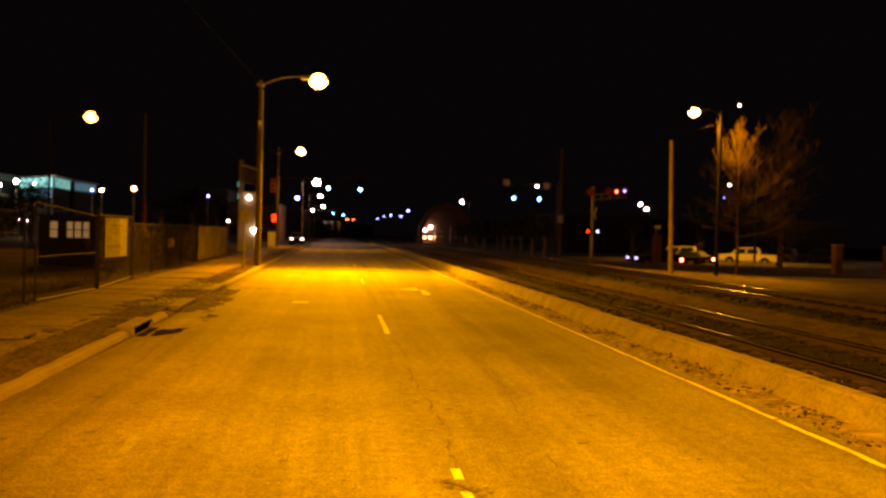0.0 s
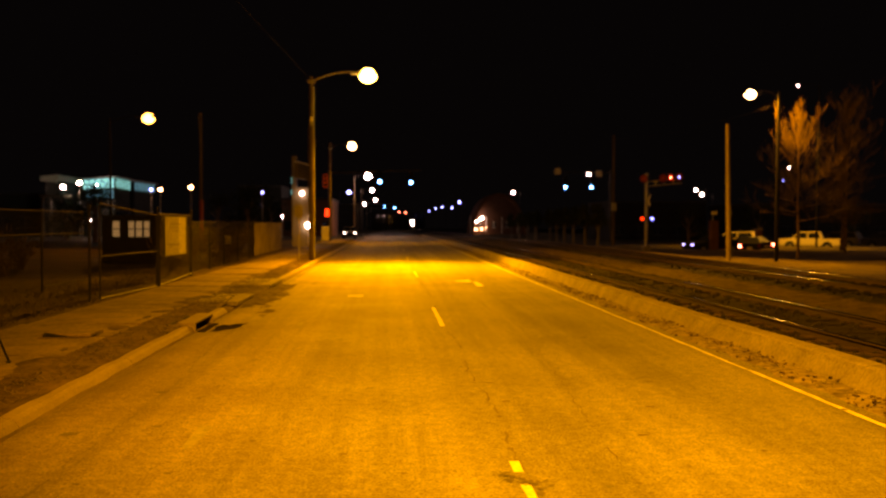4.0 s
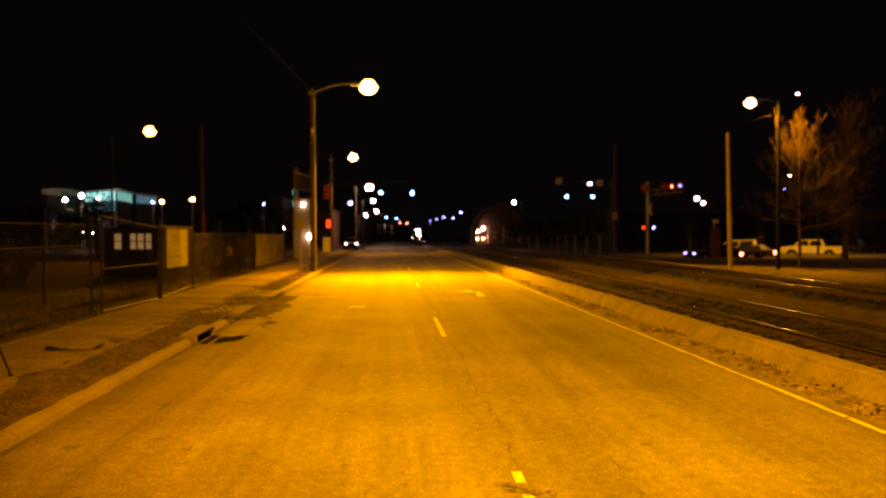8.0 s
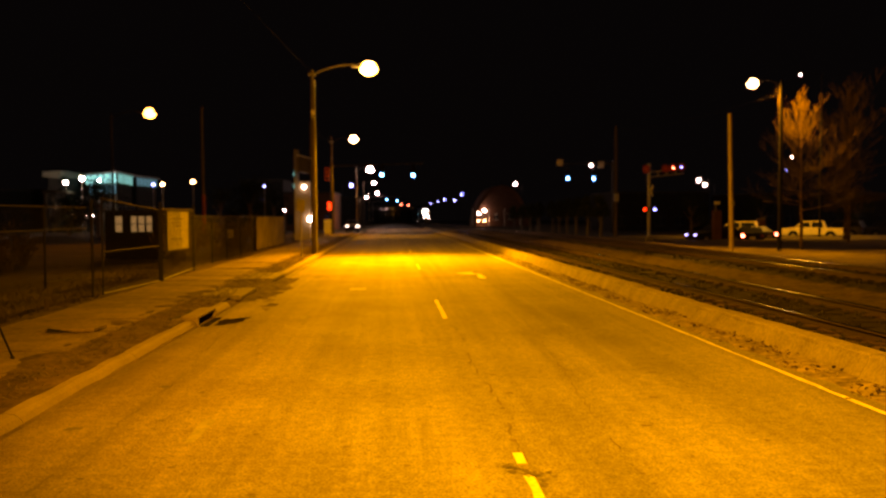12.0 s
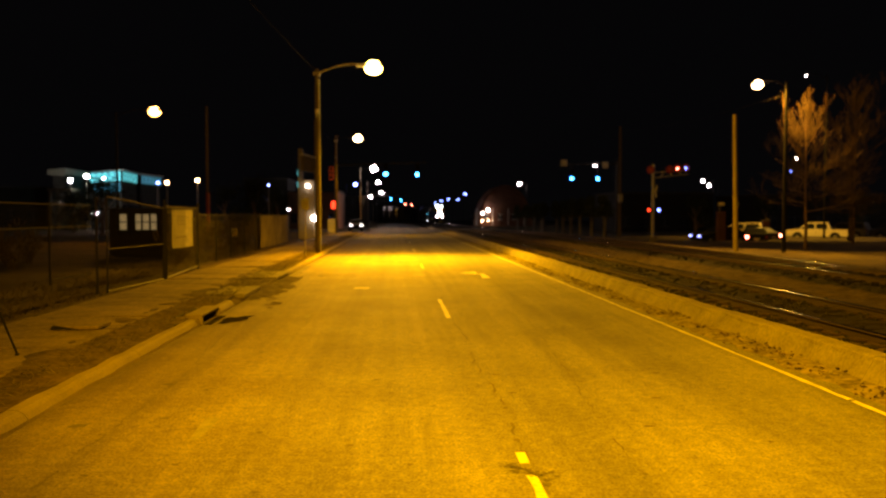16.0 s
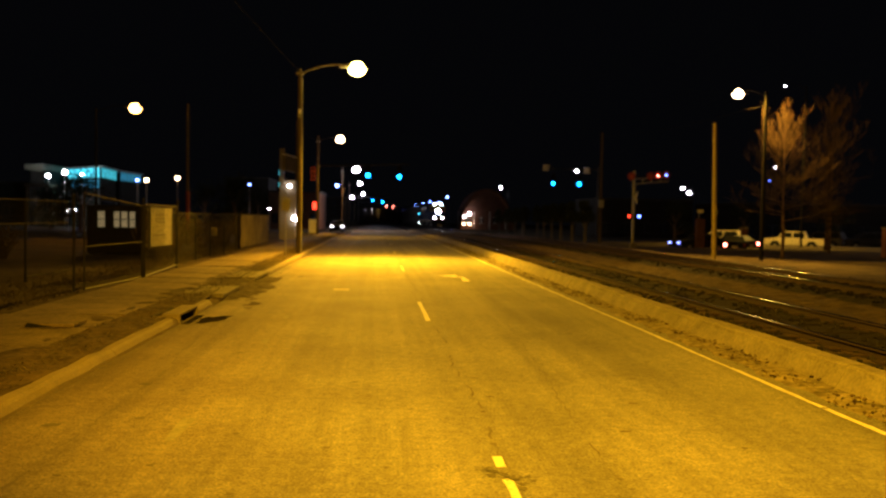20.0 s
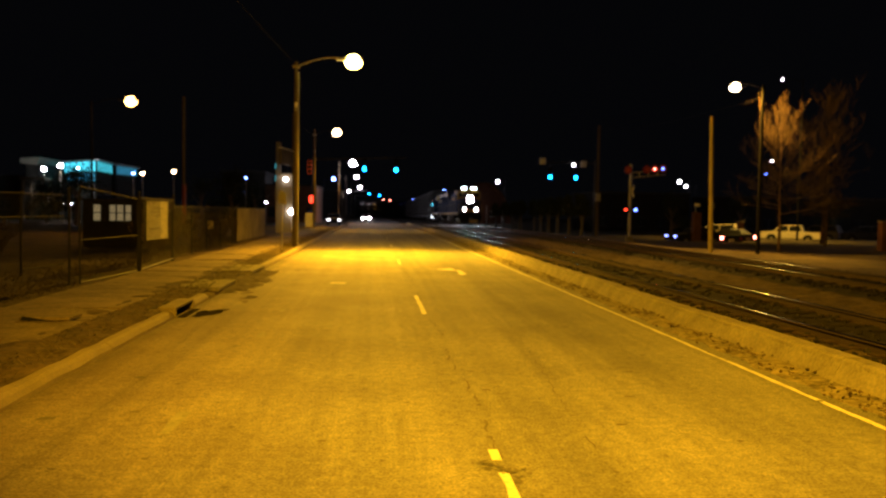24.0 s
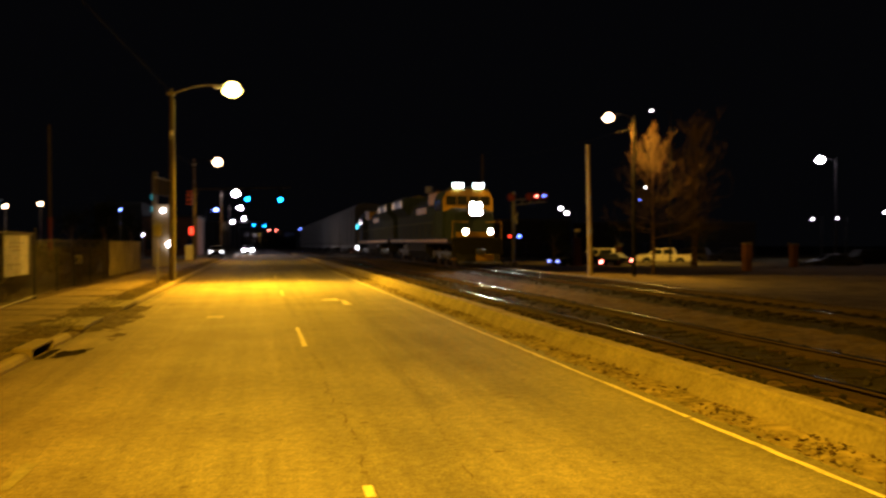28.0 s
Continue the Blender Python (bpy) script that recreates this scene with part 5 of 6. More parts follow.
plain_building(-19.6, 122, 0.1, 6.5, 10, 7.0, "plain dark two-storey building behind the lot", DARK_WALL, 3, 2)
plain_building(-46, 104, 0.1, 14, 12, 5.0, "low dim building beyond the vacant lot", DARK_WALL, 5, 1)
plain_building(-11.5, 112, -0.3, 7, 14, 5.2, "low brick corner building past the signals", BRICK_RED, 4, 1)
plain_building(38, 110, -0.8, 14, 12, 5.5, "dark low building beyond the railway", DARK_WALL, 5, 1)
plain_building(58, 100, -0.8, 22, 14, 5.0, "long dark building behind the parking lot", DARK_WALL, 7, 1)
plain_building(-22, 260, -1.4, 26, 20, 9, "distant dark block along the road", DARK_WALL, 8, 3)
plain_building(4, 420, -2.3, 30, 20, 9, "distant dark block at the end of the road", DARK_WALL, 9, 3)

station = thing("station_building", "small gabled station beside the railway with porch lights", "building", 26.5, 200, fall(200))
ARCH = [(1.2 - math.cos(math.pi * k / 18), math.sin(math.pi * k / 18)) for k in range(19)]
part("wall", prism([(1.2 + (u - 1.2) * 6.3, -0.3 + 9.6 * v) for u, v in ARCH], "y", 0.0, 10.0), BRICK_RED, station, "brick front under the arch")
roof_ring = [(1.2 + (u - 1.2) * 6.9, -0.3 + 10.4 * v) for u, v in ARCH] + [(1.2 + (u - 1.2) * 6.35, -0.3 + 9.7 * v) for u, v in ARCH[::-1]]
# arch stands in for a lamplit tree crown, its orange light in the colour
part("roof", prism(roof_ring, "y", -1.3, 10.6), ORANGE_LIT_ROOF, station, "brown roof arch standing in for an orange-lit tree crown")
for x in (-3.6, 0.0, 3.4):
    w = part("window", boxes((x, -0.02, 2.1, 1.1, 0.06, 1.4)), GLASS, station)
    part("window_frame", boxes((x, -0.07, 2.1, 0.07, 0.06, 1.4), (x, -0.07, 2.82, 1.3, 0.08, 0.08), (x, -0.07, 1.38, 1.3, 0.1, 0.08)), WHITE_PAINT, w)
for x, z, s, lens in ((-3.3, 6.8, 0.2, PORCH_WARM), (-3.1, 3.8, 0.34, WHITE_GLOW), (-4.5, 3.0, 0.26, WHITE_GLOW), (-3.1, 1.15, 0.26, PORCH_WARM), (-4.6, 1.1, 0.24, PORCH_WARM), (-2.0, 1.4, 0.16, PORCH_WARM)):
    bm = bmesh.new()
    bmesh.ops.create_uvsphere(bm, u_segments=10, v_segments=6, radius=s, matrix=Matrix.Translation((x, -0.8, z)))
    part("porch_light", bm, lens, station, "glowing porch light", smooth=True)
for x in (-6, -2, 2, 6):
    part("porch_post", rods([((x, -0.9, 0), (x, -0.9, 4.2))], 0.1), WHITE_PAINT, station)

for x, y, h in ((32.5, 48, 2.3), (41.4, 55, 2.2), (34.0, 71, 2.0)):
    pier = thing("brick_pier", "reddish brick gate pier at the lot edge", "pier", x, y, -0.77, group="brick piers")
    part("shaft", boxes((0, 0, h / 2, 0.48, 0.48, h), bevel=0.015), BRICK_RED, pier)
    part("cap", boxes((0, 0, h + 0.05, 0.58, 0.58, 0.1), bevel=0.02), CONCRETE, pier)
kiosk = thing("directional_sign", "small white sign over a dark brick pier", "sign", 25.9, 62, -0.77)
# the pier is red for the tail-lamp light on it, set in its colour
part("pier", boxes((0.1, 0, 1.4, 0.62, 0.5, 2.8), bevel=0.02), BRICK_RED, kiosk)
part("plate", boxes((0, -0.28, 3.4, 0.5, 0.05, 0.26), bevel=0.01), BOARD_WHITE, kiosk)
part("post", boxes((0, 0, 2.9, 0.08, 0.08, 1.2)), GALV, kiosk)


# ---- vehicles ----
def wheel(parent, x, y, r, width=0.22):
    tyre = part("wheel", rod(bmesh.new(), (x - width / 2, y, r), (x + width / 2, y, r), r, seg=20), RUBBER, parent)
    s = 1 if x > 0 else -1
    part("rim", rod(bmesh.new(), (x + s * 0.02, y, r), (x + s * (width / 2 + 0.01), y, r), r * 0.62, r * 0.5, 14), GALV, tyre)


def car_body(profile, half, tuck, z_split):
    """A side outline (y, z) pushed across the width; above z_split it leans in."""
    bm = bmesh.new()
    rows = []
    for f in (-1.0, -0.82, 0.82, 1.0):
        ring = []
        for y, z in profile:
            lean = tuck * max(0.0, z - z_split)
            inset = 0.97 if abs(f) == 1.0 and z < 0.45 else 1.0
            ring.append(bm.verts.new((f * (half - lean) * inset, y * (1.0 if abs(f) < 1 else 0.985), z)))
        rows.append(ring)
    n = len(profile)
    for a, b in zip(rows, rows[1:]):
        for i in range(n):
            j = (i + 1) % n
            bm.faces.new((a[i], a[j], b[j], b[i]))
    bm.faces.new(rows[0])
    bm.faces.new(rows[-1][::-1])
    bmesh.ops.recalc_face_normals(bm, faces=bm.faces)
    return bm


SHAPES = {
    # front of the vehicle at -y
    "sedan": ([(-2.2, 0.35), (-2.25, 0.6), (-2.1, 0.78), (-1.0, 0.95), (-0.25, 1.4), (0.9, 1.43), (1.6, 1.05), (2.2, 0.98), (2.25, 0.55), (2.2, 0.35)], 0.88,
              [(-0.85, 0.98), (-0.25, 1.34), (0.85, 1.36), (1.4, 1.02)]),
    "suv": ([(-2.3, 0.4), (-2.35, 0.75), (-2.25, 1.02), (-1.15, 1.15), (-0.5, 1.72), (1.9, 1.78), (2.25, 1.1), (2.3, 0.5), (2.2, 0.4)], 0.95,
            [(-0.95, 1.16), (-0.45, 1.66), (1.8, 1.7), (2.0, 1.16)]),
    "pickup": ([(-2.75, 0.45), (-2.8, 0.75), (-2.7, 1.05), (-1.55, 1.15), (-0.95, 1.76), (0.95, 1.8), (1.2, 1.2), (1.22, 1.12), (2.7, 1.12), (2.75, 0.6), (2.7, 0.45)], 0.96,
               [(-1.35, 1.17), (-0.9, 1.69), (0.88, 1.71), (1.0, 1.17)]),
}


def vehicle(kind, paint_mat, label, x, y, z, rz, head=None, tail=None, category="car", lit_tails=(-1, 1)):
    profile, half, glass = SHAPES[kind]
    t = thing({"sedan": "car", "suv": "suv", "pickup": "pickup_truck"}[kind], label, category, x, y, z, rz)
    body = part("body", car_body(profile, half, 0.28, 0.95), paint_mat, t)
    length = profile[-1][0]
    r = 0.33 if kind == "sedan" else 0.38
    for wy in (-length * 0.62, length * 0.6):
        for wx in (-half + 0.1, half - 0.1):
            wheel(t, wx, wy, r)
        for s in (-1, 1):
            part("wheel_arch", rod(bmesh.new(), (s * (half - 0.25), wy, r + 0.02), (s * (half + 0.006), wy, r + 0.02), r * 1.22, seg=20), BLACK, body)
    (a, b, c, d) = glass
    mid = (b[0] + c[0]) / 2 - 0.1
    for s in (-1, 1):
        for q in (((a[0], a[1]), (mid - 0.06, a[1]), (mid - 0.06, b[1]), (b[0], b[1])), ((mid + 0.06, a[1]), (d[0], d[1]), (c[0], c[1]), (mid + 0.06, b[1]))):
            bm = bmesh.new()
            pts = []
            for yy, zz in q:
                xx = s * (half - 0.28 * max(0, zz - 0.95) + 0.008)
                pts.append((xx, yy, zz))
            inner = [bm.verts.new((p[0] - s * 0.03, p[1], p[2])) for p in pts]
            outer = [bm.verts.new(p) for p in pts]
            bm.faces.new(outer)
            for i in range(4):
                j = (i + 1) % 4
                bm.faces.new((outer[i], outer[j], inner[j], inner[i]))
            part("side_window", bm, GLASS, t)
    for (p, q), nm in (((a, b), "windscreen"), ((d, c), "rear_window")):
        bm = bmesh.new()
        off = -0.03 if nm == "windscreen" else 0.03
        ring = []
        for (yy, zz), k in ((p, -1), (p, 1), (q, 1), (q, -1)):
            ring.append(bm.verts.new((k * (half - 0.13 - 0.28 * max(0, zz - 0.95)), yy + 2.6 * off * (0.9 if nm == "rear_window" else 1), zz + 0.03)))
        bm.faces.new(ring)
        part(nm, bm, GLASS, t)
    zl = 0.68 if kind == "sedan" else 0.86
    y_front, y_back = profile[1][0], length
    for s in (-1, 1):
        part("headlamp", boxes((s * (half - 0.22), y_front + 0.03, zl, 0.34, 0.1, 0.17), bevel=0.03), head or GLASS, t, "lit headlamp" if head else "")
        part("tail_lamp", boxes((s * (half - 0.15), y_back + 0.02, zl + 0.08, 0.2, 0.1, 0.24), bevel=0.03), tail if tail and s in lit_tails else RED_PAINT, t, "lit tail lamp" if tail and s in lit_tails else "")
        part("mirror", boxes((s * (half + 0.09), a[0] + 0.35, a[1] + 0.04, 0.18, 0.1, 0.13), bevel=0.02), paint_mat, t)
        part("door_handle", boxes((s * (half + 0.008), mid + 0.05, 0.88, 0.025, 0.16, 0.03)), BLACK, t)
    for yy in (y_front + 0.02, y_back - 0.02):
        part("bumper", boxes((0, yy, 0.47, half * 1.9, 0.16, 0.18), bevel=0.04), BLACK, t)
    part("number_plate", boxes((0, y_back + 0.075, 0.6, 0.42, 0.012, 0.16)), BOARD_WHITE, t)
    if kind == "pickup":
        part("bed", boxes((0, 1.96, 1.0, half * 1.72, 1.38, 0.26)), BLACK, t, "open load bed")
    return t


vehicle("pickup", CREAM, "pale crew-cab pickup truck parked in the lot", 41.1, 75.0, -0.77, 236, category="pickup truck")
vehicle("suv", CREAM, "pale sport utility vehicle parked in the lot", 33.8, 76.0, -0.77, 236)
vehicle("sedan", BLACK, "dark car with glowing tail lamps in the lot", 29.5, 63.6, -0.77, 160, tail=TAIL_GLOW, lit_tails=(1,))
vehicle("sedan", DARK_STEEL, "dark parked car with a glowing red tail lamp", 31.6, 67.9, -0.77, 196, tail=TAIL_GLOW, lit_tails=(-1,))
vehicle("sedan", BLACK, "dark car facing the road with bluish headlamps lit", 26.4, 63.2, -0.62, 280, head=CAR_BLUE)
vehicle("suv", DIM_GREY, "dim grey vehicle parked behind the pickup truck", 46.6, 79.5, -0.77, 222)
vehicle("suv", DARK_STEEL, "dark vehicle parked deep in the lot", 50.5, 78.0, -0.77, 258)
vehicle("sedan", DARK_STEEL, "dark car parked beside a brick pier", 47.6, 58.5, -0.77, 250)
vehicle("suv", BLACK, "black vehicle parked at the lot edge", 54.0, 62.0, -0.77, 262)
vehicle("sedan", BLACK, "dark car waiting at the corner with dipped headlamps lit", -5.2, 105, fall(105), 4, head=WAITING_GLOW)
vehicle("sedan", DARK_STEEL, "dark parked car in the lot behind the fence", -14.5, 58, 0.1, 80)
oncoming = vehicle("sedan", GREY_PAINT, "oncoming car with bright headlamps on the road", -26.0, 180.5, fall(180), 90, head=CAR_GLOW)


# ---- trees ----
def grow(rng, bm, twigs, p, d, length, r, level, spread, up):
    """A limb in three pieces with side branches; the last order becomes thin twigs."""
    n = 3
    for i in range(n):
        d = (d + Vector((rng.uniform(-1, 1), rng.uniform(-1, 1), rng.uniform(-0.4, 0.9))) * 0.12).normalized()
        q = p + d * (length / n)
        r2 = r * 0.8
        rod(bm if level < 2 else twigs, p, q, r, r2, 6 if level < 2 else 3)
        if level < 4:
            for k in range(3 if level < 3 else 2):
                a = rng.uniform(0, 2 * math.pi)
                out = Vector((math.cos(a), math.sin(a), up + rng.uniform(-0.2, 0.3)))
                nd = (d * (1 - spread) + out * spread).normalized()
                grow_twig = level + 1
                if grow_twig <= 3:
                    if rng.random() < 0.42:
                        grow(rng, bm, twigs, q, nd, length * rng.uniform(0.42, 0.62), r2 * 0.55, grow_twig, spread, up)
                else:
                    e = q + nd * length * rng.uniform(0.5, 0.9)
                    rod(twigs, q, e, max(0.007, r2 * 0.45), 0.003, 3)
        p, r = q, r2
    return p


def bare_tree(x, y, z, height, seed, label, trunk=0.2, spread=0.55, up=0.6, group="bare trees", reach=0.3, taper=0.8, rounded=False, dark=False):
    rng = random.Random(seed)
    t = thing("tree", label, "tree", x, y, z, group=group)
    bm, twigs = bmesh.new(), bmesh.new()
    p, r = Vector((0, 0, -0.2)), trunk
    levels = 12
    for i in range(levels):
        d = Vector((rng.uniform(-0.06, 0.06), rng.uniform(-0.06, 0.06), 1)).normalized()
        q = p + d * (height / levels)
        rod(bm, p, q, r, r * 0.87, 8)
        if i >= 4:
            f = i / levels
            # broad drooping limbs in the middle of the crown, steep short ones at its top
            limb = height * reach * (1.1 - taper * f) * rng.uniform(0.75, 1.15)
            if rounded:
                limb = height * reach * (0.4 + 0.8 * math.sin(math.pi * min(1.0, 1.15 * f - 0.12))) * rng.uniform(0.7, 1.2)
            lift = up * (0.1 + 3.6 * max(0.0, f - 0.35) ** 1.3)
            turn = rng.uniform(0, 2 * math.pi)
            for k in range(5):
                a = turn + 2 * math.pi * (k + rng.uniform(-0.3, 0.3)) / 5
                out = Vector((math.cos(a), math.sin(a), lift * rng.uniform(0.4, 1.5))).normalized()
                grow(rng, bm, twigs, p.lerp(q, rng.random()), out, limb * rng.uniform(0.7, 1.2), r * 0.34, 1, spread, 0.1 + lift)
        p, r = q, r * 0.87
    for k in range(4):
        grow(rng, bm, twigs, p, Vector((rng.uniform(-0.35, 0.35), rng.uniform(-0.35, 0.35), 1)).normalized(), height * 0.13 * rng.uniform(0.7, 1.2), r * 0.7, 1, spread, up * 1.6)
    # dark trees take the copy with their shade in its colour
    part("trunk", bm, SHADE_TWIG if dark else BARK, t, smooth=True)
    part("crown", twigs, SHADE_TWIG if dark else TWIG, t, "bare twigs coloured dark for shade" if dark else "bare twigs lit orange by the street lamp")
    return t


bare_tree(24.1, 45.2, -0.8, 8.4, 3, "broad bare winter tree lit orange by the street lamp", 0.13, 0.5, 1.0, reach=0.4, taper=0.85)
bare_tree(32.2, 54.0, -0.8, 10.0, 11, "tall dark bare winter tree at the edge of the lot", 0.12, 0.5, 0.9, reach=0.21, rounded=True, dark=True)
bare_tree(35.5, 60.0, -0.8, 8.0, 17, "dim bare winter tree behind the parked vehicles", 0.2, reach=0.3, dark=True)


def leafy_tree(x, y, z, height, width, seed, label, group="dark leafy trees", bark=BARK, low=0.35):
    rng = random.Random(seed)
    t = thing("tree", label, "tree", x, y, z, group=group)
    bm = bmesh.new()
    rod(bm, (0, 0, -0.2), (0.1, 0, height * 0.5), 0.2, 0.12, 8)
    clumps = []
    for k in range(9):
        a, f = rng.uniform(0, 6.3), rng.uniform(low, 0.95)
        c = Vector((math.cos(a) * width * 0.33 * (1.25 - f), math.sin(a) * width * 0.33 * (1.25 - f), height * f))
        rod(bm, (0.05, 0, height * min(0.5, f * 0.6)), c, 0.07, 0.02, 6)
        clumps.append((c, width * rng.uniform(0.14, 0.26)))
    part("trunk", bm, bark, t)
    leaves = bmesh.new()
    for c, r in clumps:
        for i in range(170):
            v = Vector((rng.gauss(0, 1), rng.gauss(0, 1), rng.gauss(0, 0.8)))
            v = v.normalized() * r * rng.uniform(0.4, 1.15)
            u = Vector((rng.uniform(-1, 1), rng.uniform(-1, 1), rng.uniform(-1, 1))).normalized()
            w = u.cross(Vector((rng.uniform(-1, 1), rng.uniform(-1, 1), 1))).normalized()
            s = rng.uniform(0.07, 0.16)
            p = c + v
            leaves.faces.new([leaves.verts.new(p + a) for a in (u * s, w * s * 0.6, -u * s, -w * s * 0.6)])
    part("crown", leaves, LEAF, t)
    return t


row_first = leafy_tree(19.6, 73.5, -0.5 + fall(73.5), 4.0, 2.2, 40, "slender pale-trunked street tree beyond the railway", "row of street trees", PALE_BARK, 0.62)
rng = random.Random(21)
for y, dx in ((77.5, -0.2), (84, 0.2), (87, -0.1), (92, 0.1), (97, 0.3), (103, -0.3), (106, 0.1), (112, 0.2), (118, 0.0), (128, 0.3)):
    copy_thing(row_first, pose(19.6 + dx, y, -0.5 + fall(y), 0, 0, rng.uniform(0, 360)))
leafy = leafy_tree(-24.5, 68, 0.1, 4.6, 5.0, 5, "dark round tree before the lit building")
for x, y, z, rz in ((-31.2, 79, -0.7, 80), (-18.5, 88, 0.1, 190), (-14.0, 95, 0.0, 20), (-11.5, 66, 0.0, 250), (34, 88, -0.8, 120), (44, 92, -0.8, 300), (52, 86, -0.8, 10)):
    copy_thing(leafy, pose(x, y, z, 0, 0, rz))

# ---- the train ----
R_WHEEL = 0.53


def truck_frame(parent, y, axles, gauge=0.75, r=R_WHEEL):
    """A bogie: side frames, bolsters, springs and wheelsets."""
    b = part("bogie", boxes((0, y, 0.75, 1.7, 0.5, 0.28), bevel=0.03), BLACK, parent)
    span = axles[-1] - axles[0]
    for s in (-1, 1):
        part("side_frame", boxes((s * 1.02, y, 0.72, 0.16, span + 1.1, 0.24), (s * 1.02, y, 0.5, 0.14, span * 0.5, 0.16), bevel=0.03), DARK_STEEL, b)
        for a in axles:
            part("journal_box", boxes((s * 1.1, y + a, 0.55, 0.16, 0.34, 0.34), bevel=0.04), DARK_STEEL, b)
    for a in axles:
        ws = part("wheelset", rod(bmesh.new(), (-0.9, y + a, r), (0.9, y + a, r), 0.09, seg=10), DARK_STEEL, parent)
        for s in (-1, 1):
            part("wheel", rod(bmesh.new(), (s * 0.7, y + a, r), (s * 0.83, y + a, r), r, r * 0.97, 24), RUST, ws)


def locomotive(label, lit):
    """A six-axle road locomotive; its nose looks to -y, its origin on the rails under the front coupler."""
    t = thing("locomotive", label, "locomotive", TRACKS[1], 43, 0.3, group="train")
    part("underframe", boxes((0, 11.2, 1.42, 2.9, 20.8, 0.3), bevel=0.03), BLACK, t)
    part("walkway", boxes((0, 11.6, 1.6, 3.05, 19.8, 0.07)), BLUE_PAINT, t)
    part("sill_stripe", boxes((-1.53, 11.6, 1.47, 0.02, 19.8, 0.16), (1.53, 11.6, 1.47, 0.02, 19.8, 0.16)), YELLOW_PAINT, t, "yellow stripe along the frame")
    part("fuel_tank", prism([(-1.35, 1.25), (1.35, 1.25), (1.4, 0.8), (1.05, 0.32), (-1.05, 0.32), (-1.4, 0.8)], "y", 8.2, 14.4), BLACK, t)
    part("air_tank", rods([((-1.25, 14.7, 1.05), (-1.25, 16.2, 1.05)), ((1.25, 14.7, 1.05), (1.25, 16.2, 1.05))], 0.17, 12), DARK_STEEL, t)
    truck_frame(t, 4.9, (-2.0, 0.0, 2.0))
    truck_frame(t, 17.6, (-2.0, 0.0, 2.0))
    nose = bmesh.new()
    front = [(-1.15, 1.62), (1.15, 1.62), (1.15, 2.9), (0.85, 3.1), (-0.85, 3.1), (-1.15, 2.9)]
    back = [(-1.38, 1.62), (1.38, 1.62), (1.38, 3.2), (1.0, 3.42), (-1.0, 3.42), (-1.38, 3.2)]
    fv, bv = [nose.verts.new((x, 1.25 + 0.1 * (z - 1.6), z)) for x, z in front], [nose.verts.new((x, 2.9, z)) for x, z in back]
    for i in range(6):
        nose.faces.new((fv[i], fv[(i + 1) % 6], bv[(i + 1) % 6], bv[i]))
    nose.faces.new(fv[::-1]), nose.faces.new(bv)
    bmesh.ops.recalc_face_normals(nose, faces=nose.faces)
    bmesh.ops.bevel(nose, geom=list(nose.edges), offset=0.05, segments=2, affect="EDGES")
    nose_part = part("nose", nose, BLUE_PAINT, t, "dark blue short hood")
    part("nose_door", boxes((-0.55, 1.27, 2.25, 0.62, 0.04, 1.15), bevel=0.01), BLUE_PAINT, nose_part)
    part("nose_band", boxes((0, 1.22, 1.82, 2.24, 0.03, 0.28)), YELLOW_PAINT, nose_part, "yellow band")
    cab = part("cab", prism([(-1.52, 1.62), (1.52, 1.62), (1.52, 3.9), (1.3, 4.35), (0.7, 4.62), (-0.7, 4.62), (-1.3, 4.35), (-1.52, 3.9)], "y", 2.85, 5.2), BLUE_PAINT, t, "blue cab")
    part("cab_front", prism([(-1.5, 3.2), (1.5, 3.2), (1.5, 3.9), (1.28, 4.33), (0.68, 4.6), (-0.68, 4.6), (-1.28, 4.33), (-1.5, 3.9)], "y", 2.78, 2.86), YELLOW_PAINT, cab, "yellow cab front")
    part("cab_roof_overhang", boxes((0, 3.0, 4.55, 2.2, 0.9, 0.08), bevel=0.02), BLUE_PAINT, cab)
    for x, w in ((-1.02, 0.6), (-0.36, 0.58), (0.36, 0.58), (1.02, 0.6)):
        pane = part("windscreen", boxes((x, 2.765, 3.82, w, 0.03, 0.52), bevel=0.01), GLASS, cab)
        part("wiper", rod(bmesh.new(), (x, 2.73, 3.58), (x + 0.18, 2.73, 3.98), 0.012, seg=5), BLACK, pane)
    for s in (-1, 1):
        part("side_window", boxes((s * 1.525, 3.55, 3.55, 0.03, 0.62, 0.6), (s * 1.525, 4.4, 3.55, 0.03, 0.62, 0.6)), GLASS, cab)
        part("cab_door", boxes((s * 1.53, 4.95, 2.75, 0.03, 0.44, 1.9), bevel=0.008), BLUE_PAINT, cab)
    # number boards, headlights and ditch lights
    for x in (-0.62, 0.62):
        part("number_board", boxes((x, 2.72, 4.66, 0.62, 0.12, 0.3), bevel=0.02), NUMBER_GLOW if lit else GREY_PAINT, cab, "lit number board" if lit else "")
    lamp_box = part("headlight_housing", boxes((0, 1.28, 3.27, 0.84, 0.4, 0.84), bevel=0.05), BLACK, t)
    for x in (-0.19, 0.19):
        for z in (3.09, 3.45):
            part("bezel", tube((x, 0.98, z), (x, 1.09, z), 0.185, 0.175), BLACK, lamp_box)
            part("headlight", disc((x, 1.03, z), 0.17), TRAIN_GLOW if lit else GLASS, lamp_box, "blazing twin sealed-beam headlight" if lit else "")
    for s in (-1, 1):
        d = part("ditch_light", boxes((s * 0.72, 0.78, 1.98, 0.34, 0.22, 0.34), bevel=0.04), BLACK, t)
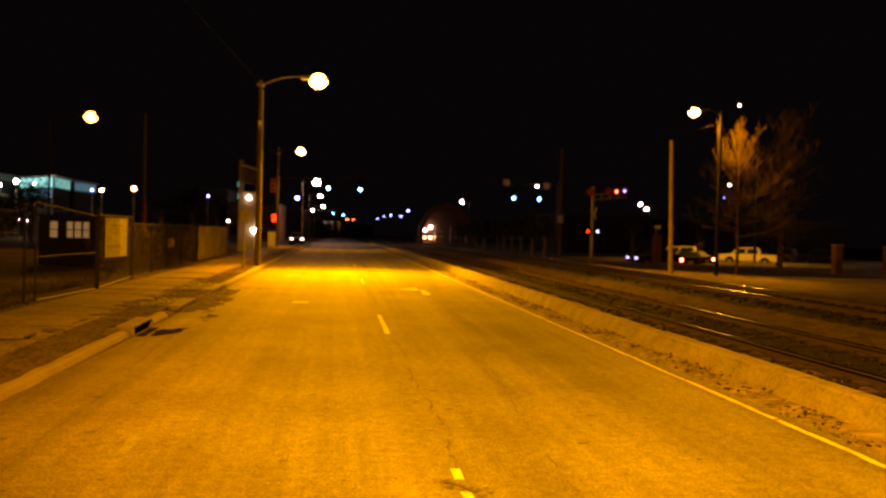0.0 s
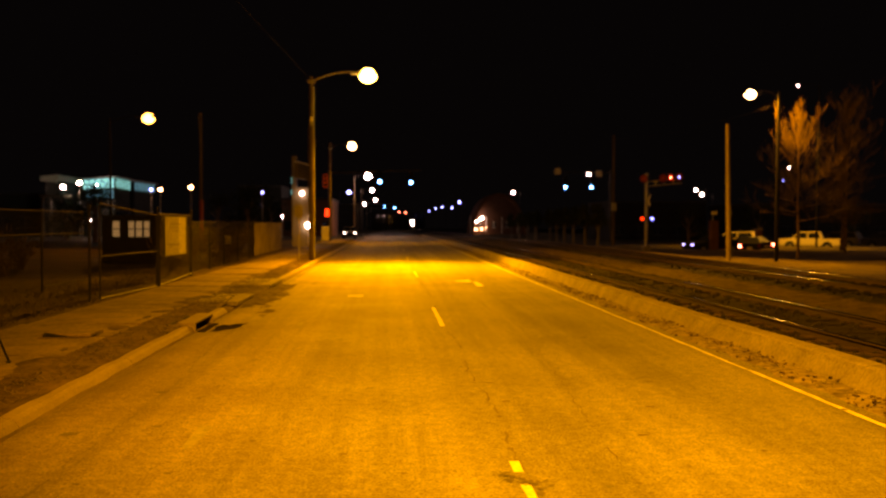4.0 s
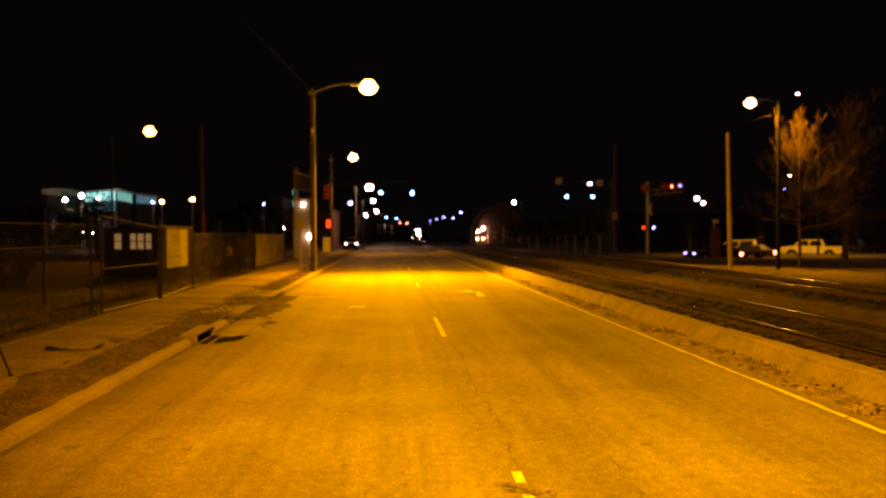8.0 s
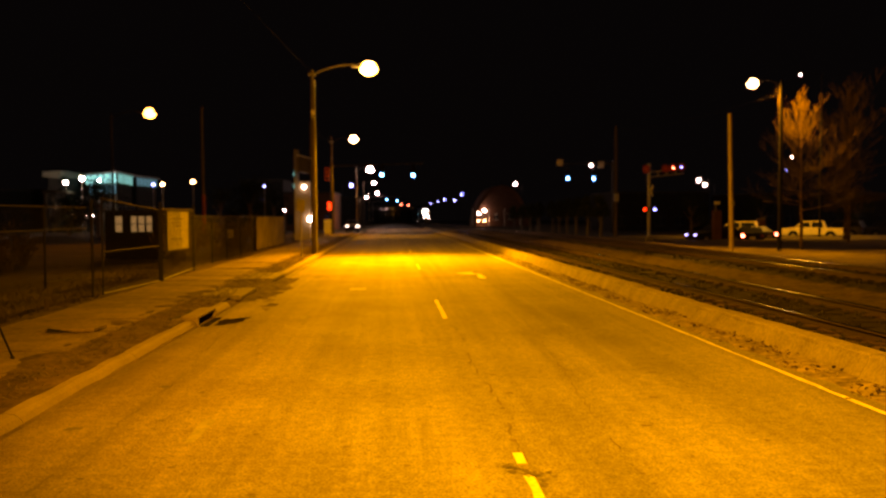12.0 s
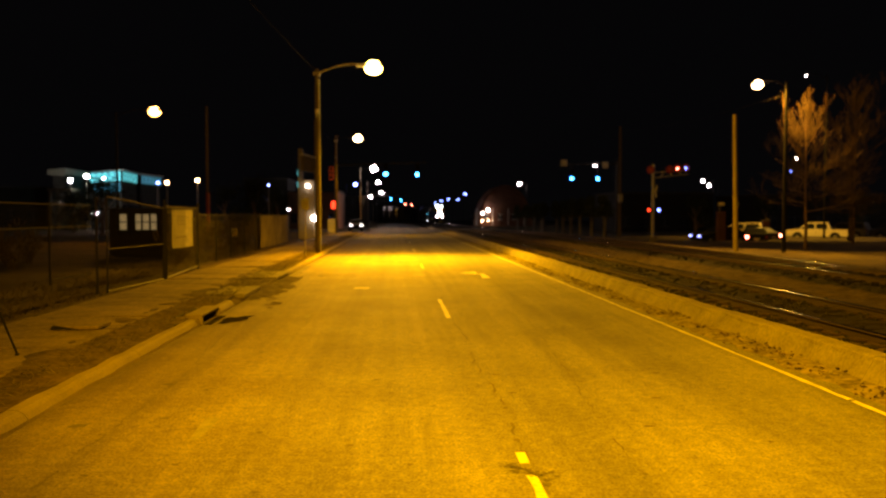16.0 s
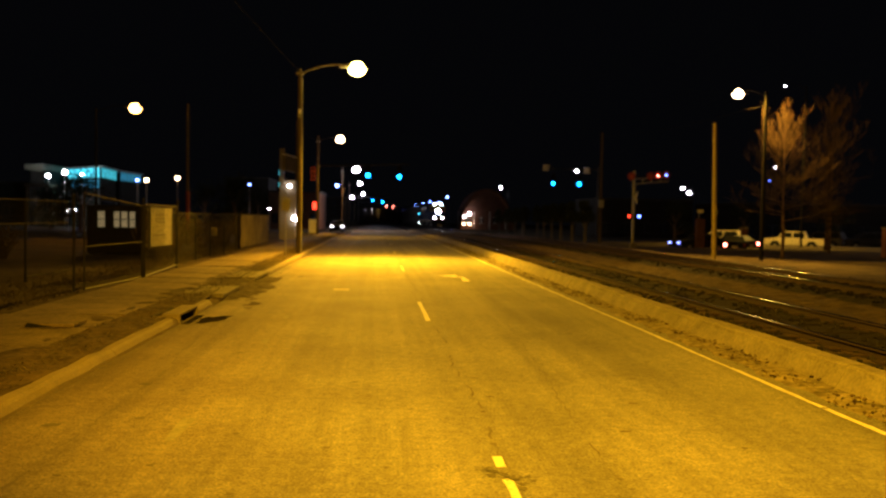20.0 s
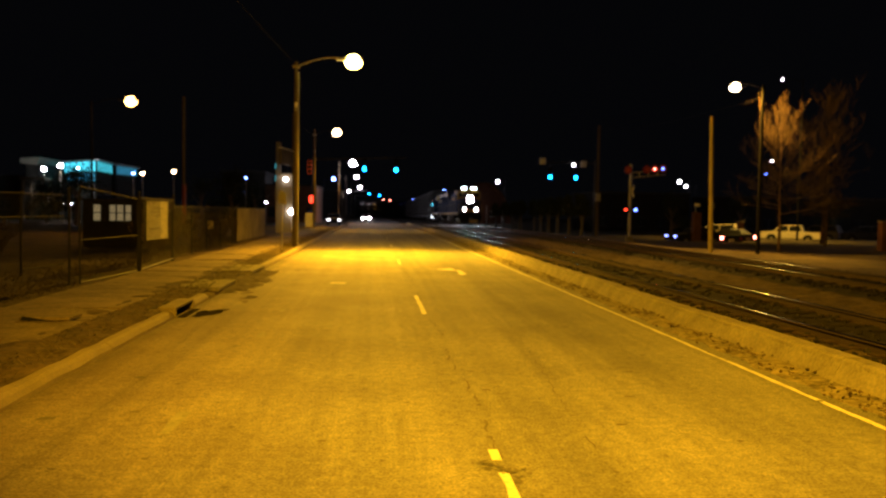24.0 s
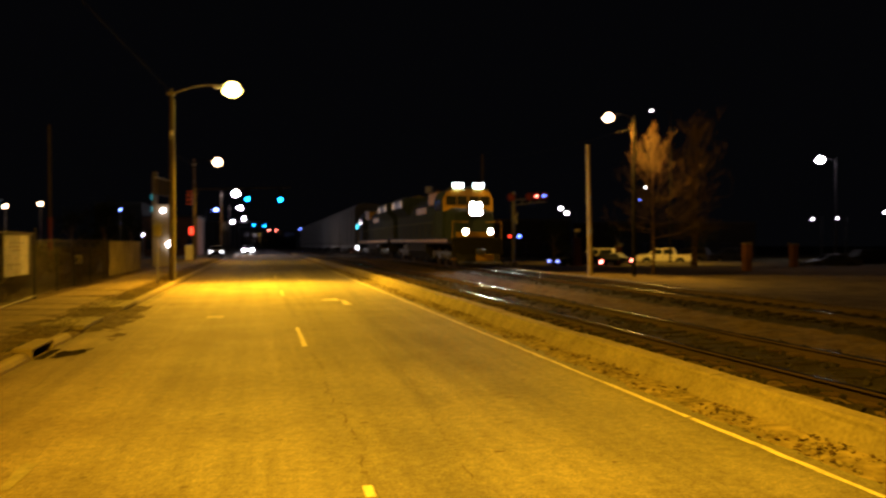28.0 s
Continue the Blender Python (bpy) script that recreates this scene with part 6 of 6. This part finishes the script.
        part("bezel", tube((s * 0.72, 0.58, 1.98), (s * 0.72, 0.68, 1.98), 0.175, 0.16), BLACK, d)
        part("ditch_lens", disc((s * 0.72, 0.64, 1.98), 0.16), DITCH_GLOW if lit else GLASS, d, "blazing lens" if lit else "")
    # pilot, plough, coupler, steps and front rails
    part("pilot_plate", boxes((0, 0.75, 1.1, 2.9, 0.12, 0.95), bevel=0.02), BLACK, t)
    part("snow_plough", prism([(0.12, 0.12), (0.62, 0.22), (0.72, 0.72), (0.62, 0.72), (0.45, 0.35), (0.1, 0.2)], "x", -1.25, 1.25), BLACK, t, "dark snow plough")
    part("plough_badge", boxes((0.35, 0.44, 0.52, 1.0, 0.05, 0.36), bevel=0.01), YELLOW_PAINT, t, "yellow plate on the plough")
    part("coupler", boxes((0, 0.35, 0.86, 0.24, 0.8, 0.26), (0.04, -0.05, 0.86, 0.34, 0.24, 0.32), bevel=0.04), DARK_STEEL, t)
    for s in (-1, 1):
        for k in range(4):
            part("step", boxes((s * 1.28, 0.95, 0.45 + 0.34 * k, 0.42, 0.35, 0.04)), YELLOW_PAINT if k == 0 else BLACK, t)
        posts = [((s * 1.5, y, 1.62), (s * 1.5, y, 2.62)) for y in (5.8, 7.8, 9.8, 11.8, 13.8, 15.6, 17.5, 19.5, 21.2)]
        part("handrail", rods(posts + [((s * 1.5, 5.8, 2.62), (s * 1.5, 21.2, 2.62))], 0.018, 6), DARK_STEEL, t)
        part("grab_iron", rods([((s * 1.42, 0.85, 1.1), (s * 1.42, 0.85, 2.55)), ((s * 0.5, 0.82, 2.5), (s * 1.42, 0.85, 2.55))], 0.02, 6), YELLOW_PAINT, t)
    # long hood with doors, vents, exhaust and radiators
    hood = part("long_hood", prism([(-0.98, 1.62), (0.98, 1.62), (0.98, 3.95), (0.72, 4.28), (-0.72, 4.28), (-0.98, 3.95)], "y", 5.2, 21.3), BLUE_PAINT, t, "dark blue long hood")
    for s in (-1, 1):
        for k in range(12):
            part("hood_door", boxes((s * 0.995, 7.5 + 0.72 * k, 2.75, 0.03, 0.66, 1.7), bevel=0.008), BLUE_PAINT, hood)
        for k in range(5):
            part("louvre", boxes((s * 0.995, 6.2, 2.4 + 0.26 * k, 0.05, 1.5, 0.07)), DARK_STEEL, hood)
        part("lettering_panel", boxes((s * 1.015, 11.5, 3.5, 0.012, 3.4, 0.42)), YELLOW_PAINT, hood, "yellow company lettering as a plain bar")
    part("dynamic_brake", boxes((0, 6.8, 4.1, 2.5, 2.6, 0.75), bevel=0.06), YELLOW_PAINT, hood, "yellow-topped blower housing")
    part("exhaust_stack", boxes((0, 11.0, 4.4, 0.7, 1.0, 0.3), bevel=0.03), DARK_STEEL, hood)
    rad = part("radiator", prism([(-0.98, 3.3), (0.98, 3.3), (1.5, 3.9), (1.5, 4.55), (1.3, 4.72), (-1.3, 4.72), (-1.5, 4.55), (-1.5, 3.9)], "y", 16.0, 21.0), BLUE_PAINT, hood, "flared radiator cab")
    for s in (-1, 1):
        for k in range(4):
            # white end grilles: street light on the radiators put in as paint
            part("radiator_grille", boxes((s * 1.51, 16.7 + 1.2 * k, 4.22, 0.03, 1.05, 0.5)), WHITE_PAINT if k in (0, 3) else DARK_STEEL, rad)
    for k in range(3):
        part("fan", rod(bmesh.new(), (0, 17.0 + 1.5 * k, 4.72), (0, 17.0 + 1.5 * k, 4.84), 0.6, seg=18), DARK_STEEL, rad)
    part("horn", rods([((0.2, 5.6, 4.7), (0.2, 5.2, 4.72)), ((0.4, 5.6, 4.7), (0.4, 5.15, 4.75)), ((0.3, 5.6, 4.3), (0.3, 5.6, 4.75))], 0.05, 8), DARK_STEEL, t)
    part("rear_plate", boxes((0, 21.6, 1.1, 2.9, 0.12, 0.95), bevel=0.02), BLACK, t)
    part("rear_coupler", boxes((0, 22.0, 0.86, 0.24, 0.8, 0.26), bevel=0.04), DARK_STEEL, t)
    for s in (-1, 1):
        part("marker_light", rod(bmesh.new(), (s * 0.6, 21.3, 3.9), (s * 0.6, 21.36, 3.9), 0.1, seg=12), GLASS, t)
    return t


def freight_car(label):
    """A tall enclosed car with screened sides on two bogies, its leading coupler at the origin."""
    t = thing("freight_car", label, "freight car", TRACKS[1], 90, 0.3, group="train")
    body = part("body", prism([(-1.52, 1.15), (1.52, 1.15), (1.52, 5.35), (1.25, 5.66), (0.6, 5.8), (-0.6, 5.8), (-1.25, 5.66), (-1.52, 5.35)], "y", 0.55, 16.25), FREIGHT, t)
    for s in (-1, 1):
        for k in range(10):
            part("side_screen", boxes((s * 1.535, 1.42 + 1.56 * k, 3.3, 0.04, 1.36, 3.7), bevel=0.01), FREIGHT_PALE if k % 3 else FREIGHT, body, "perforated side screen")
        for k in range(11):
            part("rib", boxes((s * 1.56, 0.64 + 1.56 * k, 3.25, 0.09, 0.12, 4.15)), FREIGHT, body)
        part("sill", boxes((s * 1.5, 8.4, 1.02, 0.14, 15.6, 0.3), bevel=0.02), FREIGHT, body)
        part("top_chord", boxes((s * 1.55, 8.4, 5.3, 0.1, 15.6, 0.14)), FREIGHT_PALE, body)
    for k in range(9):
        part("roof_rib", boxes((0, 1.6 + 1.7 * k, 5.81, 1.5, 0.08, 0.05)), FREIGHT, body)
    for y in (0.53, 16.27):
        for x in (-0.72, 0.72):
            part("end_door", boxes((x, y, 3.3, 1.36, 0.05, 4.0), bevel=0.01), FREIGHT_PALE, body)
    part("end_platform", boxes((0, 0.42, 1.1, 2.6, 0.5, 0.1), (0, 16.4, 1.1, 2.6, 0.5, 0.1)), DARK_STEEL, t)
    part("ladder", rods([((-1.45, 0.44, 1.2 + 0.36 * k), (-1.0, 0.44, 1.2 + 0.36 * k)) for k in range(12)] + [((-1.45, 0.44, 1.1), (-1.45, 0.44, 5.4)), ((-1.0, 0.44, 1.1), (-1.0, 0.44, 5.4))], 0.02, 5), DARK_STEEL, t)
    part("coupler", boxes((0, 0.0, 0.86, 0.24, 0.7, 0.26), (0, 16.8, 0.86, 0.24, 0.7, 0.26), bevel=0.04), DARK_STEEL, t)
    truck_frame(t, 2.3, (-0.88, 0.88), r=0.46)
    truck_frame(t, 14.5, (-0.88, 0.88), r=0.46)
    return t


lead = locomotive("blue and yellow freight locomotive with blazing headlights on the track", True)
trailing = locomotive("blue and yellow trailing locomotive coupled backwards", False)
# glowing board and globes stand in for reflections along the side
part("teal_glint_board", boxes((1.56, 0.9, 3.15, 0.06, 0.5, 0.36), bevel=0.01), TEAL_GLINT, trailing, "glowing teal patch for a reflection on the side")
for sy, sz in ((0.55, 0.95), (1.5, 0.8)):
    lbm = bmesh.new()
    bmesh.ops.create_uvsphere(lbm, u_segments=10, v_segments=6, radius=0.08, matrix=Matrix.Translation((1.55, sy, sz)))
    part("white_glint_globe", lbm, WHITE_GLINT, trailing, "glowing white globe for a reflection on the side", smooth=True)
cars = [freight_car("tall enclosed grey freight car coupled in the train")]
for k in range(6):
    cars.append(copy_thing(cars[0], pose(TRACKS[1], 90 + 17 * (k + 1), 0.3)))


# ---- what moves ----
NOSE = [(0.0, 462.0), (4.5, 398.0), (8.0, 347.0), (11.5, 288.0), (15.0, 232.0), (17.5, 193.5), (20.0, 155.5), (21.5, 133.5), (24.0, 98.8), (25.5, 79.0), (26.5, 64.8), (27.0, 57.6), (28.0, 43.2)]


def motions():
    def run(ob, behind, length, turn):
        rows = []
        for t, y in NOSE:
            y0, y1 = y + behind, y + behind + length
            tilt = math.degrees(math.atan2(fall(y1) - fall(y0), length))
            at = y0 if not turn else y1
            rows.append((t, pose(TRACKS[1], at, 0.299 + fall(at), tilt if not turn else -tilt, 0, turn)))
        walk(ob, rows)

    run(lead, -1.0, 22.3, 0)
    run(trailing, 21.4, 22.3, 180)
    for k, ob in enumerate(cars):
        run(ob, 44.2 + 17.2 * k, 16.8, 0)
    walk(oncoming, [(t, pose(x, y, fall(y), 0, 0, turn)) for t, x, y, turn in ((0.0, -26.0, 180.5, 90), (19.0, -26.0, 180.5, 90), (20.6, -12.0, 180.5, 88), (21.5, -4.6, 178.0, 50), (22.4, -2.0, 173.5, 8), (24.0, -1.5, 165.0, 0), (26.0, -1.5, 154.0, 0), (28.0, -1.7, 143.0, 0))])


motions()
